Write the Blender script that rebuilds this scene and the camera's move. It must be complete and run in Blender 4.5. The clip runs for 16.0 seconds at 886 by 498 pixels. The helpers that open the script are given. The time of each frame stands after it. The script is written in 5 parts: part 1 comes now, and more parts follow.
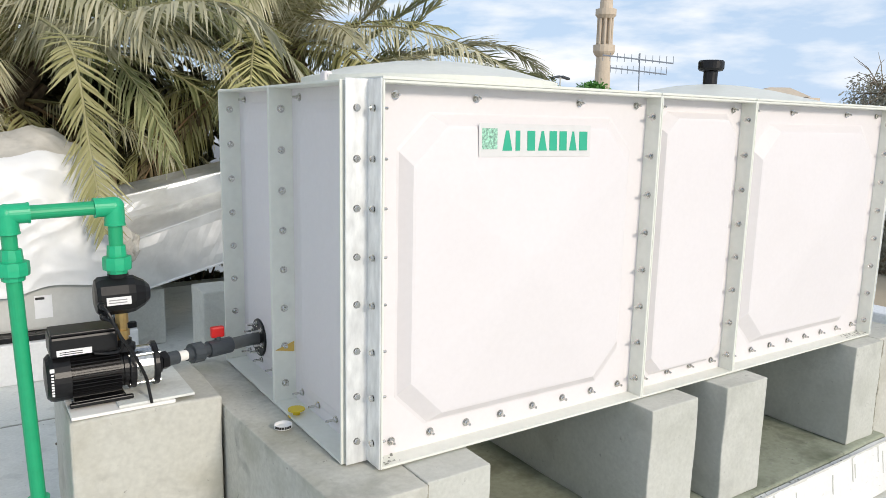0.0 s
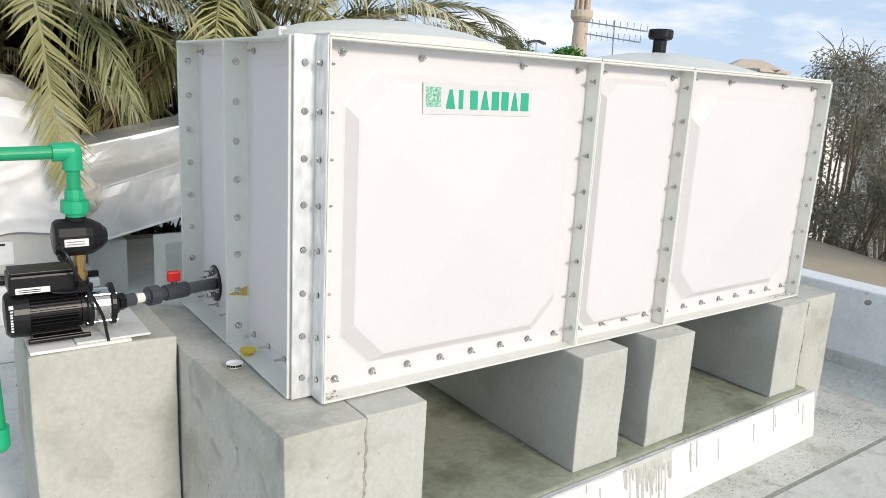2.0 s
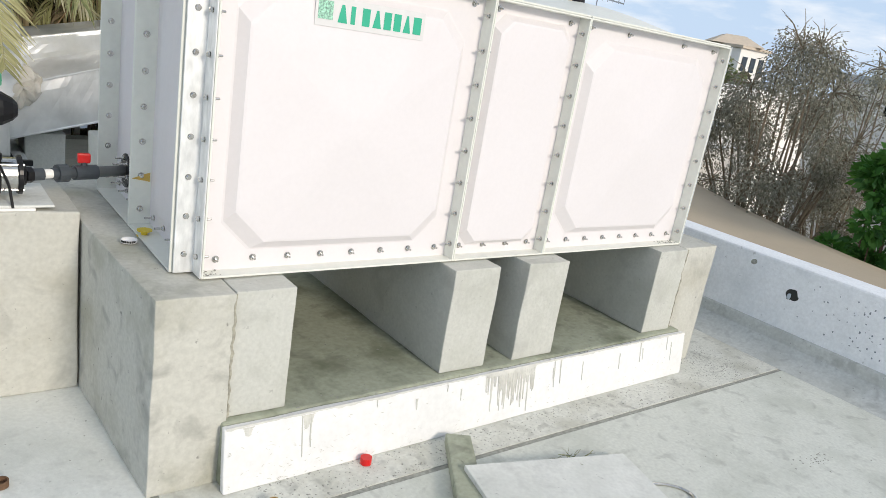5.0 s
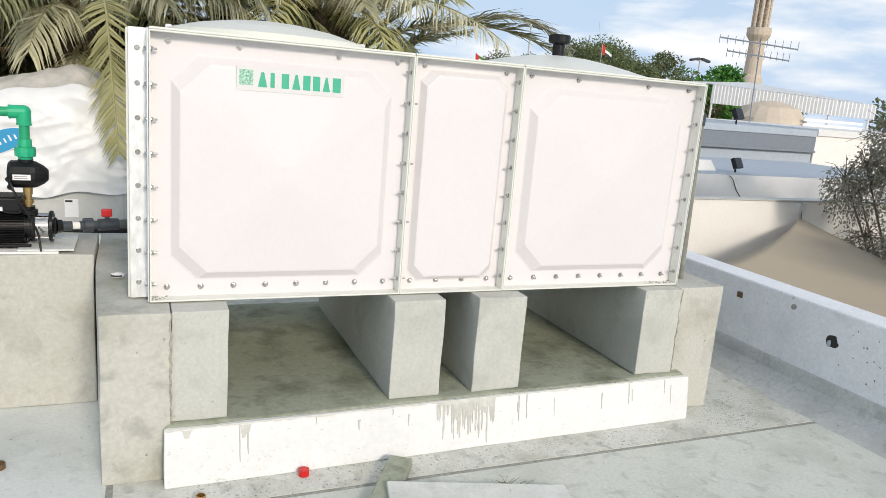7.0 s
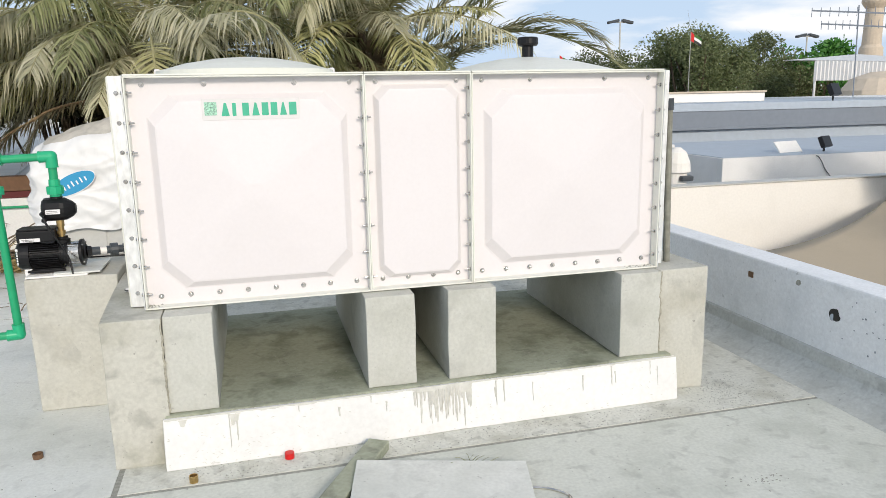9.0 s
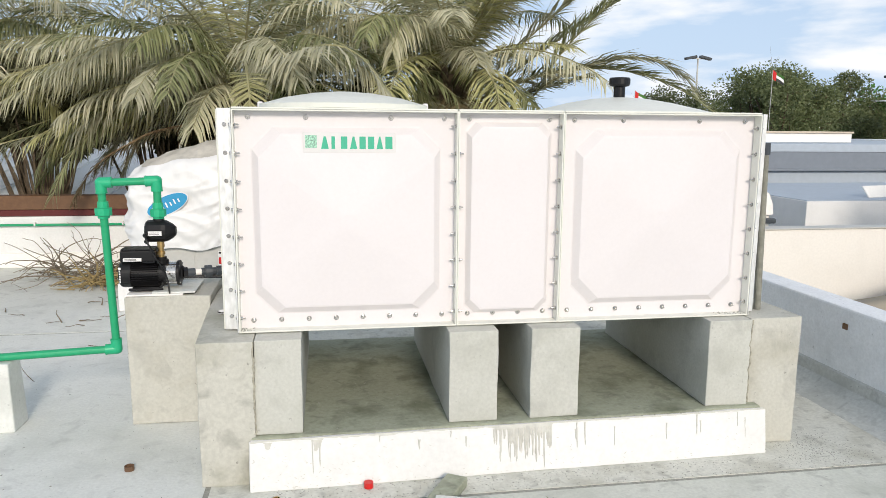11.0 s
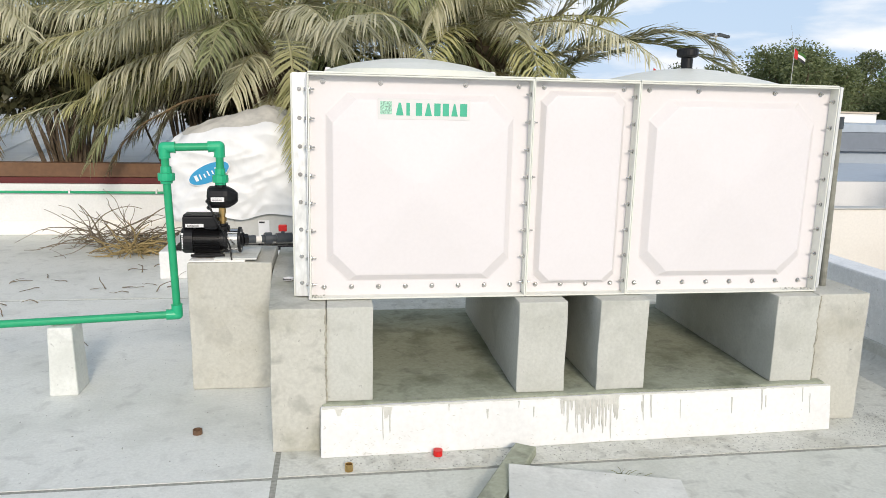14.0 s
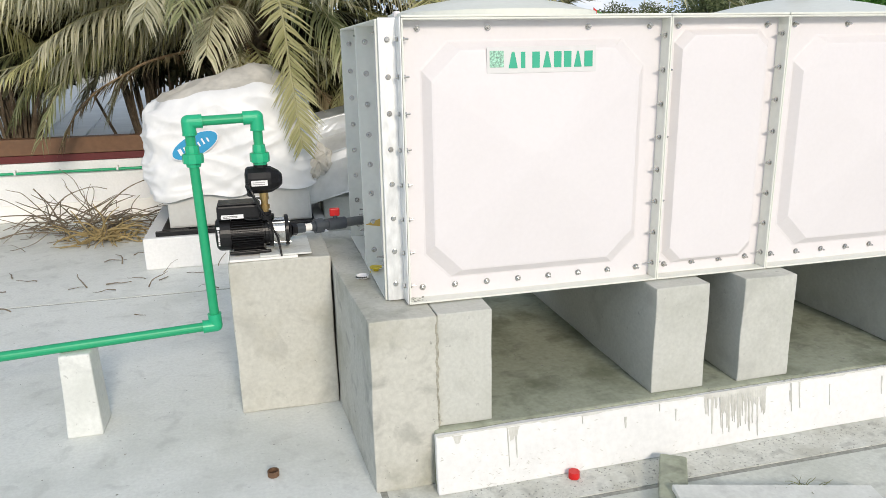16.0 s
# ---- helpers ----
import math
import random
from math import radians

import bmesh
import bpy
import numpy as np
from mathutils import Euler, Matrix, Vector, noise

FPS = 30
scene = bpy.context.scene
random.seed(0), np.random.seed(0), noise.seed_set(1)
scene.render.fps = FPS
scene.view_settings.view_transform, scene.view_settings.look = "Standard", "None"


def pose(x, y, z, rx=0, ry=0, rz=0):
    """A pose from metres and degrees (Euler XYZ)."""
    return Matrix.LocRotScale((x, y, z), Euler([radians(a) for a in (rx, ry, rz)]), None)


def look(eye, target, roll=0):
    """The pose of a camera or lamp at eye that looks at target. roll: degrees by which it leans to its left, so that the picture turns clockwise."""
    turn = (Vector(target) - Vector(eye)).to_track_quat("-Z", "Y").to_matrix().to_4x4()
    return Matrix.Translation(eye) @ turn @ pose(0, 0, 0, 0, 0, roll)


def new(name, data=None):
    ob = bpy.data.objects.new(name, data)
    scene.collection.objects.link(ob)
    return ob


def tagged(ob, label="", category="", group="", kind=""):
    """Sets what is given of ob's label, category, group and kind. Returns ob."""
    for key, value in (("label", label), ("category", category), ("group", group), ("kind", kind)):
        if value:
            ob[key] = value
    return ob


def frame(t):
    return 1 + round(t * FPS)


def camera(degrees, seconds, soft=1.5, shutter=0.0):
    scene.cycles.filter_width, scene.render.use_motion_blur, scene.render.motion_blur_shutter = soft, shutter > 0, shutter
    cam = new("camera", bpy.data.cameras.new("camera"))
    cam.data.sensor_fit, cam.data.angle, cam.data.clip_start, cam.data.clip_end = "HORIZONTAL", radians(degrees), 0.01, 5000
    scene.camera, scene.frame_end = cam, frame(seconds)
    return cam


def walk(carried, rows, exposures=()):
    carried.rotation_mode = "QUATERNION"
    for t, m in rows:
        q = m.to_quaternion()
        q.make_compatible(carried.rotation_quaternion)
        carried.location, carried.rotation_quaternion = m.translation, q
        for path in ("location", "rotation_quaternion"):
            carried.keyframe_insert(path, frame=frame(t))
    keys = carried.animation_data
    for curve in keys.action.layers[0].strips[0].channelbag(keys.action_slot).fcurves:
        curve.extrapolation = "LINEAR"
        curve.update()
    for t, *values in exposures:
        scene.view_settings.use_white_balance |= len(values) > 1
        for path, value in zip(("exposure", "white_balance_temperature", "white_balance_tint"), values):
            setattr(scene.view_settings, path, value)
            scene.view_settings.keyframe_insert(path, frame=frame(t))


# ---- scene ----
cam = camera(63.0, 16.0, soft=0.5)
PATH = [
    (0, (-0.853, -1.554, 1.571), (0.239, 0.086, 1.229), 1.2),
    (0.5, (-0.851, -1.538, 1.577), (0.248, 0.096, 1.23), 1.9),
    (1, (-0.843, -1.528, 1.577), (0.275, 0.09, 1.218), 2.7),
    (1.5, (-0.836, -1.568, 1.569), (0.298, 0.032, 1.181), 3.1),
    (2, (-0.857, -1.709, 1.564), (0.291, -0.131, 1.125), 3.1),
    (2.5, (-0.886, -1.833, 1.556), (0.274, -0.277, 1.075), 3.2),
    (3, (-0.892, -1.849, 1.569), (0.299, -0.326, 1.056), 4.1),
    (3.5, (-0.922, -1.829, 1.553), (0.326, -0.358, 1.024), 5.4),
    (4, (-0.979, -1.849, 1.536), (0.311, -0.423, 0.987), 7.1),
    (4.2, (-0.965, -1.904, 1.532), (0.329, -0.485, 0.973), 7.8),
    (6.3, (-0.236, -2.524, 1.528), (0.631, -0.808, 0.978), 8.9),
    (6.5, (-0.17, -2.646, 1.552), (0.637, -0.891, 1.034), 7.7),
    (7, (-0.038, -2.825, 1.547), (0.739, -1.032, 1.118), 4.8),
    (7.5, (0.153, -2.89, 1.553), (0.863, -1.066, 1.142), 4.3),
    (8, (0.307, -3.018, 1.554), (0.912, -1.158, 1.137), 3.0),
    (8.5, (0.451, -3.229, 1.556), (0.976, -1.346, 1.137), 0.7),
    (9, (0.504, -3.279, 1.565), (0.992, -1.384, 1.153), -1.1),
    (9.5, (0.51, -3.305, 1.568), (0.968, -1.394, 1.195), -1.7),
    (10, (0.475, -3.282, 1.583), (0.884, -1.354, 1.242), -1.5),
    (10.2, (0.462, -3.274, 1.618), (0.837, -1.341, 1.271), -1.2),
    (12.3, (0.282, -3.263, 1.559), (0.578, -1.309, 1.251), 1.1),
    (12.5, (0.268, -3.246, 1.58), (0.563, -1.296, 1.245), 1.2),
    (13, (0.221, -3.245, 1.59), (0.53, -1.303, 1.226), 1.4),
    (13.5, (0.196, -3.234, 1.596), (0.513, -1.298, 1.207), 1.5),
    (14, (0.109, -3.208, 1.559), (0.407, -1.27, 1.163), 1.3),
    (14.5, (0.009, -3.12, 1.559), (0.268, -1.185, 1.122), 0.6),
    (15, (-0.086, -2.855, 1.551), (0.16, -0.929, 1.073), -0.2),
    (15.5, (-0.251, -2.635, 1.546), (0.074, -0.728, 1.039), -0.7),
    (16, (-0.484, -2.446, 1.562), (-0.015, -0.574, 1.035), -1.1),
]
walk(cam, [(t, look(eye, target, roll)) for t, eye, target, roll in PATH], [(0, 0.08, 6720, 7.5), (4, 0.08, 6720, 7.5), (6.5, 0.03, 6780, 7.5), (10, 0.05, 6800, 8.0), (13, 0.06, 6800, 8.0), (16, 0.03, 6750, 7.5)])

# ---- world, sun and exposure ----
SUN_EL, SUN_AZ = 23.0, 173.5          # degrees; azimuth from +y towards +x
world = bpy.data.worlds.new("world")
scene.world = world
world.use_nodes = True
wn, wl = world.node_tree.nodes, world.node_tree.links
wn.clear()
sky = wn.new("ShaderNodeTexSky")
sky.sky_type, sky.sun_disc = "NISHITA", False
sky.sun_elevation, sky.sun_rotation = radians(SUN_EL), radians(SUN_AZ)
sky.air_density, sky.dust_density, sky.ozone_density = 1.0, 1.2, 1.5
wco, wmap = wn.new("ShaderNodeTexCoord"), wn.new("ShaderNodeMapping")
wmap.inputs["Scale"].default_value = (1.0, 1.0, 3.6)
wcl, wramp = wn.new("ShaderNodeTexNoise"), wn.new("ShaderNodeValToRGB")
wcl.inputs["Scale"].default_value, wcl.inputs["Detail"].default_value, wcl.inputs["Roughness"].default_value = 5.2, 8.0, 0.52
wramp.color_ramp.elements[0].position, wramp.color_ramp.elements[1].position = 0.46, 0.64
wsep, whaze, wlow = wn.new("ShaderNodeSeparateXYZ"), wn.new("ShaderNodeMapRange"), wn.new("ShaderNodeMixRGB")
whaze.inputs["From Min"].default_value, whaze.inputs["From Max"].default_value = 0.0, 0.75
whaze.inputs["To Min"].default_value, whaze.inputs["To Max"].default_value = 0.92, 0.30
wlow.inputs[2].default_value = (5.0, 6.4, 8.8, 1)
wmix = wn.new("ShaderNodeMixRGB")
wmix.inputs[2].default_value = (8.6, 8.8, 9.4, 1)
wbg, wout = wn.new("ShaderNodeBackground"), wn.new("ShaderNodeOutputWorld")
wbg.inputs["Strength"].default_value = 0.113
wl.new(wco.outputs["Generated"], wmap.inputs["Vector"])
wl.new(wmap.outputs["Vector"], wcl.inputs["Vector"])
wl.new(wcl.outputs["Fac"], wramp.inputs["Fac"])
wl.new(wramp.outputs["Color"], wmix.inputs["Fac"])
wl.new(wco.outputs["Generated"], wsep.inputs["Vector"])
wl.new(wsep.outputs["Z"], whaze.inputs["Value"])
wl.new(whaze.outputs["Result"], wlow.inputs["Fac"])
wl.new(sky.outputs["Color"], wlow.inputs[1])
wl.new(wlow.outputs["Color"], wmix.inputs[1])
wl.new(wmix.outputs["Color"], wbg.inputs["Color"])
wl.new(wbg.outputs["Background"], wout.inputs["Surface"])
sun = new("sun", bpy.data.lights.new("sun", "SUN"))
sun.data.energy, sun.data.angle, sun.data.color = 2.15, radians(11), (1.0, 0.90, 0.81)
sa, se = radians(SUN_AZ), radians(SUN_EL)
sun.matrix_world = look((math.sin(sa) * math.cos(se) * 40, math.cos(sa) * math.cos(se) * 40, math.sin(se) * 40), (0, 0, 0))


# ---- materials ----
def material(name, base, rough=0.6, metal=0.0, grain=0.08, scale=30.0, stain=0.0, stain_colour=(0.1, 0.1, 0.09),
             stain_scale=1.6, bump=0.0, spread=0.0, stretch=(1, 1, 1), spec=0.5, blotch=0.0, blotch_scale=9.0, pits=0.0):
    """A surface with fine grain, wide stains, relief and a spread of brightness from piece to piece."""
    m = bpy.data.materials.new(name)
    m.use_nodes = True
    n, l = m.node_tree.nodes, m.node_tree.links
    b = n["Principled BSDF"]
    b.inputs["Roughness"].default_value, b.inputs["Metallic"].default_value = rough, metal
    b.inputs["Specular IOR Level"].default_value = spec
    co, mp = n.new("ShaderNodeTexCoord"), n.new("ShaderNodeMapping")
    mp.inputs["Scale"].default_value = stretch
    l.new(co.outputs["Object"], mp.inputs["Vector"])
    fine = n.new("ShaderNodeTexNoise")
    fine.inputs["Scale"].default_value, fine.inputs["Detail"].default_value = scale, 6
    wide = n.new("ShaderNodeTexNoise")
    wide.inputs["Scale"].default_value, wide.inputs["Detail"].default_value, wide.inputs["Roughness"].default_value = stain_scale, 7, 0.62
    l.new(mp.outputs["Vector"], fine.inputs["Vector"])
    l.new(mp.outputs["Vector"], wide.inputs["Vector"])
    span = n.new("ShaderNodeMapRange")
    span.inputs["From Min"].default_value, span.inputs["From Max"].default_value = 0.3, 0.7
    span.inputs["To Min"].default_value, span.inputs["To Max"].default_value = 1 - grain, 1 + grain
    l.new(fine.outputs["Fac"], span.inputs["Value"])
    mul = n.new("ShaderNodeMixRGB")
    mul.blend_type, mul.inputs["Fac"].default_value = "MULTIPLY", 1.0
    mul.inputs[1].default_value = (*base, 1)
    l.new(span.outputs["Result"], mul.inputs[2])
    ramp = n.new("ShaderNodeValToRGB")
    ramp.color_ramp.elements[0].position, ramp.color_ramp.elements[1].position = 0.48, 0.72
    l.new(wide.outputs["Fac"], ramp.inputs["Fac"])
    k = n.new("ShaderNodeMath")
    k.operation, k.inputs[1].default_value = "MULTIPLY", stain
    l.new(ramp.outputs["Color"], k.inputs[0])
    mix = n.new("ShaderNodeMixRGB")
    mix.inputs[2].default_value = (*stain_colour, 1)
    l.new(k.outputs["Value"], mix.inputs["Fac"])
    l.new(mul.outputs["Color"], mix.inputs[1])
    out = mix
    if blotch:
        spots, sr, kb = n.new("ShaderNodeTexNoise"), n.new("ShaderNodeValToRGB"), n.new("ShaderNodeMath")
        spots.inputs["Scale"].default_value, spots.inputs["Detail"].default_value, spots.inputs["Distortion"].default_value = blotch_scale, 8, 0.6
        sr.color_ramp.elements[0].position, sr.color_ramp.elements[1].position = 0.55, 0.70
        kb.operation, kb.inputs[1].default_value = "MULTIPLY", blotch
        l.new(mp.outputs["Vector"], spots.inputs["Vector"])
        l.new(spots.outputs["Fac"], sr.inputs["Fac"])
        l.new(sr.outputs["Color"], kb.inputs[0])
        out = n.new("ShaderNodeMixRGB")
        out.inputs[2].default_value = (*[c * 0.45 for c in base], 1)
        l.new(kb.outputs["Value"], out.inputs["Fac"])
        l.new(mix.outputs["Color"], out.inputs[1])
        mix = out
    if pits:
        hole, hr, kp = n.new("ShaderNodeTexNoise"), n.new("ShaderNodeValToRGB"), n.new("ShaderNodeMath")
        hole.inputs["Scale"].default_value, hole.inputs["Detail"].default_value, hole.inputs["Roughness"].default_value = 34.0, 5, 0.6
        hr.color_ramp.elements[0].position, hr.color_ramp.elements[1].position = 0.66, 0.72
        kp.operation, kp.inputs[1].default_value = "MULTIPLY", pits
        l.new(mp.outputs["Vector"], hole.inputs["Vector"])
        l.new(hole.outputs["Fac"], hr.inputs["Fac"])
        l.new(hr.outputs["Color"], kp.inputs[0])
        out = n.new("ShaderNodeMixRGB")
        out.inputs[2].default_value = (*[c * 0.38 for c in base], 1)
        l.new(kp.outputs["Value"], out.inputs["Fac"])
        l.new(mix.outputs["Color"], out.inputs[1])
        mix = out
    if spread:
        info, sp = n.new("ShaderNodeObjectInfo"), n.new("ShaderNodeMapRange")
        sp.inputs["To Min"].default_value, sp.inputs["To Max"].default_value = 1 - spread, 1 + spread
        l.new(info.outputs["Random"], sp.inputs["Value"])
        out = n.new("ShaderNodeMixRGB")
        out.blend_type, out.inputs["Fac"].default_value = "MULTIPLY", 1.0
        l.new(mix.outputs["Color"], out.inputs[1])
        l.new(sp.outputs["Result"], out.inputs[2])
    l.new(out.outputs["Color"], b.inputs["Base Color"])
    if bump:
        bp = n.new("ShaderNodeBump")
        bp.inputs["Strength"].default_value, bp.inputs["Distance"].default_value = bump, 0.004
        l.new(fine.outputs["Fac"], bp.inputs["Height"])
        l.new(bp.outputs["Normal"], b.inputs["Normal"])
    return m


def leafy(name, base, other, rough=0.55, spread=0.25):
    """Foliage: each leaflet its own tone between two colours."""
    m = bpy.data.materials.new(name)
    m.use_nodes = True
    n, l = m.node_tree.nodes, m.node_tree.links
    b = n["Principled BSDF"]
    b.inputs["Roughness"].default_value = rough
    geo, mix, hsv, info = n.new("ShaderNodeNewGeometry"), n.new("ShaderNodeMixRGB"), n.new("ShaderNodeHueSaturation"), n.new("ShaderNodeObjectInfo")
    mix.inputs[1].default_value, mix.inputs[2].default_value = (*base, 1), (*other, 1)
    l.new(geo.outputs["Random Per Island"], mix.inputs["Fac"])
    sp = n.new("ShaderNodeMapRange")
    sp.inputs["To Min"].default_value, sp.inputs["To Max"].default_value = 1 - spread, 1 + spread
    l.new(info.outputs["Random"], sp.inputs["Value"])
    l.new(sp.outputs["Result"], hsv.inputs["Value"])
    l.new(mix.outputs["Color"], hsv.inputs["Color"])
    l.new(hsv.outputs["Color"], b.inputs["Base Color"])
    tr, add = n.new("ShaderNodeBsdfTranslucent"), n.new("ShaderNodeMixShader")
    l.new(hsv.outputs["Color"], tr.inputs["Color"])
    add.inputs["Fac"].default_value = 0.25
    l.new(b.outputs["BSDF"], add.inputs[1])
    l.new(tr.outputs["BSDF"], add.inputs[2])
    l.new(add.outputs["Shader"], n["Material Output"].inputs["Surface"])
    return m


GRP = material("white_grp", (0.765, 0.732, 0.738), 0.55, grain=0.012, scale=60, stain=0.10, stain_colour=(0.62, 0.58, 0.56), stain_scale=3, bump=0.03)
GRPW = material("cream_grp_flange", (0.78, 0.79, 0.72), 0.4, grain=0.03, scale=40, stain=0.1, stain_colour=(0.55, 0.57, 0.51), bump=0.05)
GALV = material("galvanised_steel", (0.80, 0.81, 0.80), 0.45, 0.4, grain=0.16, scale=45, stain=0.4, stain_colour=(0.62, 0.64, 0.64), stain_scale=9, bump=0.08, stretch=(1, 1, 0.35))
STEEL = material("stainless_steel", (0.62, 0.61, 0.58), 0.2, 1.0, grain=0.1, scale=80)
CONC = material("cast_concrete", (0.545, 0.55, 0.505), 0.85, grain=0.06, scale=70, stain=0.55, stain_colour=(0.40, 0.41, 0.35), stain_scale=2.9, bump=0.45, blotch=0.22, blotch_scale=6, pits=0.45)
CONCS = material("stained_cast_concrete", (0.535, 0.53, 0.475), 0.88, grain=0.08, scale=60, stain=0.85, stain_colour=(0.33, 0.325, 0.25), stain_scale=3.1, bump=0.5, blotch=0.5, blotch_scale=9, pits=0.8)
CONCB = material("beige_cast_concrete", (0.545, 0.54, 0.485), 0.88, grain=0.07, scale=60, stain=0.8, stain_colour=(0.38, 0.36, 0.285), stain_scale=2.6, bump=0.5, blotch=0.35, blotch_scale=6, pits=0.7)
MORTAR = material("old_mortar", (0.37, 0.355, 0.29), 0.95, grain=0.3, scale=60)
# olive-stained concrete, its colour lowered for the shade under the tank
CONCD = material("stained_shade_concrete", (0.37, 0.395, 0.305), 0.88, grain=0.1, scale=50, stain=0.9, stain_colour=(0.15, 0.17, 0.11), stain_scale=4.0, bump=0.4, blotch=0.5, blotch_scale=11, pits=0.6)
SCREED = material("roof_screed", (0.735, 0.75, 0.715), 0.85, grain=0.06, scale=60, stain=0.75, stain_colour=(0.52, 0.54, 0.50), stain_scale=1.5, bump=0.4, blotch=0.26, blotch_scale=9, pits=0.5)
SCREEDG = material("greenish_roof_screed", (0.65, 0.67, 0.615), 0.85, grain=0.08, scale=60, stain=0.8, stain_colour=(0.46, 0.485, 0.43), stain_scale=1.9, bump=0.4, blotch=0.36, blotch_scale=11, pits=0.6)
SCREEDD = material("dirty_roof_screed", (0.65, 0.655, 0.60), 0.9, grain=0.1, scale=60, stain=0.85, stain_colour=(0.42, 0.415, 0.35), stain_scale=3.5, bump=0.45, blotch=0.5, blotch_scale=15, pits=0.75)
COVE = material("stained_cement_fillet", (0.56, 0.58, 0.56), 0.88, grain=0.1, scale=50, stain=0.8, stain_colour=(0.42, 0.435, 0.41), stain_scale=3.2, bump=0.4, blotch=0.4, blotch_scale=12, pits=0.6)
DRIP = material("grey_drip", (0.60, 0.595, 0.55), 0.85, grain=0.1)
DIRT = material("dirty_joint", (0.33, 0.335, 0.30), 0.95, grain=0.25, scale=60, stain=0.7, stain_colour=(0.25, 0.25, 0.22), stain_scale=4)
PAINT = material("white_wall_paint", (0.80, 0.80, 0.79), 0.75, grain=0.04, scale=45, stain=0.22, stain_colour=(0.55, 0.56, 0.55), stain_scale=3.4, bump=0.2)
PARAPET = material("bluish_white_paint", (0.86, 0.885, 0.91), 0.8, grain=0.06, scale=60, stain=0.45, stain_colour=(0.60, 0.645, 0.67), stain_scale=2.6, bump=0.35, blotch=0.12, blotch_scale=5, pits=0.45)
BLACK = material("black_plastic", (0.009, 0.009, 0.010), 0.36, grain=0.2, scale=90, bump=0.05, spec=0.35)
DKGREY = material("dark_grey_pvc", (0.055, 0.065, 0.075), 0.4, grain=0.1, scale=60)
GREEN = material("green_ppr_pipe", (0.012, 0.36, 0.16), 0.38, grain=0.05, scale=40, stain=0.1, stain_colour=(0.02, 0.27, 0.12))
GREENF = material("green_ppr_fitting", (0.015, 0.43, 0.21), 0.36, grain=0.04, scale=40)
BRASS = material("brass", (0.55, 0.38, 0.16), 0.35, 0.9, grain=0.1, scale=70)
RED = material("red_plastic", (0.62, 0.012, 0.012), 0.35, grain=0.04)
YELLOW = material("yellow_tape", (0.75, 0.56, 0.03), 0.4, grain=0.05)
LABELW = material("label_white", (0.82, 0.82, 0.82), 0.4, grain=0.02)
LABELG = material("label_green", (0.03, 0.42, 0.26), 0.4, grain=0.04)
INK = material("dark_ink", (0.02, 0.02, 0.02), 0.5, grain=0.02)
SHEET = material("white_plastic_cover", (0.80, 0.80, 0.79), 0.45, grain=0.03, scale=14, bump=0.4)
SHEETD = material("dusty_plastic_cover", (0.56, 0.53, 0.47), 0.6, grain=0.12, scale=20, stain=0.5, stain_colour=(0.4, 0.37, 0.31), stain_scale=5)
BLUE = material("logo_blue", (0.02, 0.30, 0.55), 0.45, grain=0.03)
FOIL = material("duct_cladding", (0.80, 0.81, 0.81), 0.30, 0.55, grain=0.08, scale=9, stain=0.5, stain_colour=(0.56, 0.57, 0.56), stain_scale=3, bump=0.3)
ACGREY = material("light_grey_sheet_metal", (0.56, 0.56, 0.53), 0.5, grain=0.04, stain=0.2, stain_colour=(0.4, 0.39, 0.36))
BROWN = material("brown_painted_steel", (0.15, 0.075, 0.035), 0.6, grain=0.15, scale=20, stain=0.3, stain_colour=(0.2, 0.12, 0.07))
DKRED = material("dark_red_painted_steel", (0.11, 0.012, 0.012), 0.6, grain=0.12)
ROOFM = material("pale_roof_sheet", (0.72, 0.735, 0.735), 0.6, grain=0.05, scale=10, stain=0.3, stain_colour=(0.55, 0.57, 0.58), stretch=(0.3, 2, 1))
SAIL = material("tan_shade_cloth", (0.50, 0.42, 0.31), 0.9, grain=0.05, scale=160, stain=0.15, stain_colour=(0.3, 0.25, 0.18))
CREAM = material("cream_render", (0.90, 0.88, 0.835), 0.85, grain=0.03, stain=0.15, stain_colour=(0.62, 0.60, 0.55))
GREYB = material("grey_painted_fascia", (0.215, 0.245, 0.285), 0.7, grain=0.04, scale=8)
GREYL = material("light_grey_render", (0.44, 0.50, 0.565), 0.8, grain=0.04, scale=8, stain=0.2, stain_colour=(0.38, 0.42, 0.46))
SAND = material("sandy_ground", (0.34, 0.29, 0.22), 0.95, grain=0.2, scale=2, stain=0.5, stain_colour=(0.25, 0.21, 0.16), stain_scale=0.1)
STONE = material("minaret_stone", (0.62, 0.53, 0.42), 0.85, grain=0.06, scale=4, stain=0.2, stain_colour=(0.45, 0.38, 0.3))
GLASS = material("dark_window", (0.03, 0.04, 0.05), 0.15, grain=0.02)
RUST = material("rusty_brown", (0.16, 0.09, 0.05), 0.8, grain=0.2)
TWIG = material("dry_twig", (0.19, 0.155, 0.11), 0.9, grain=0.2, scale=30)
BARK = material("palm_bark", (0.16, 0.12, 0.08), 0.95, grain=0.35, scale=18, bump=0.6)
RACHIS = material("frond_stalk", (0.33, 0.31, 0.16), 0.6, grain=0.1)
DEADSTALK = material("dead_frond_stalk", (0.30, 0.20, 0.11), 0.8, grain=0.15)
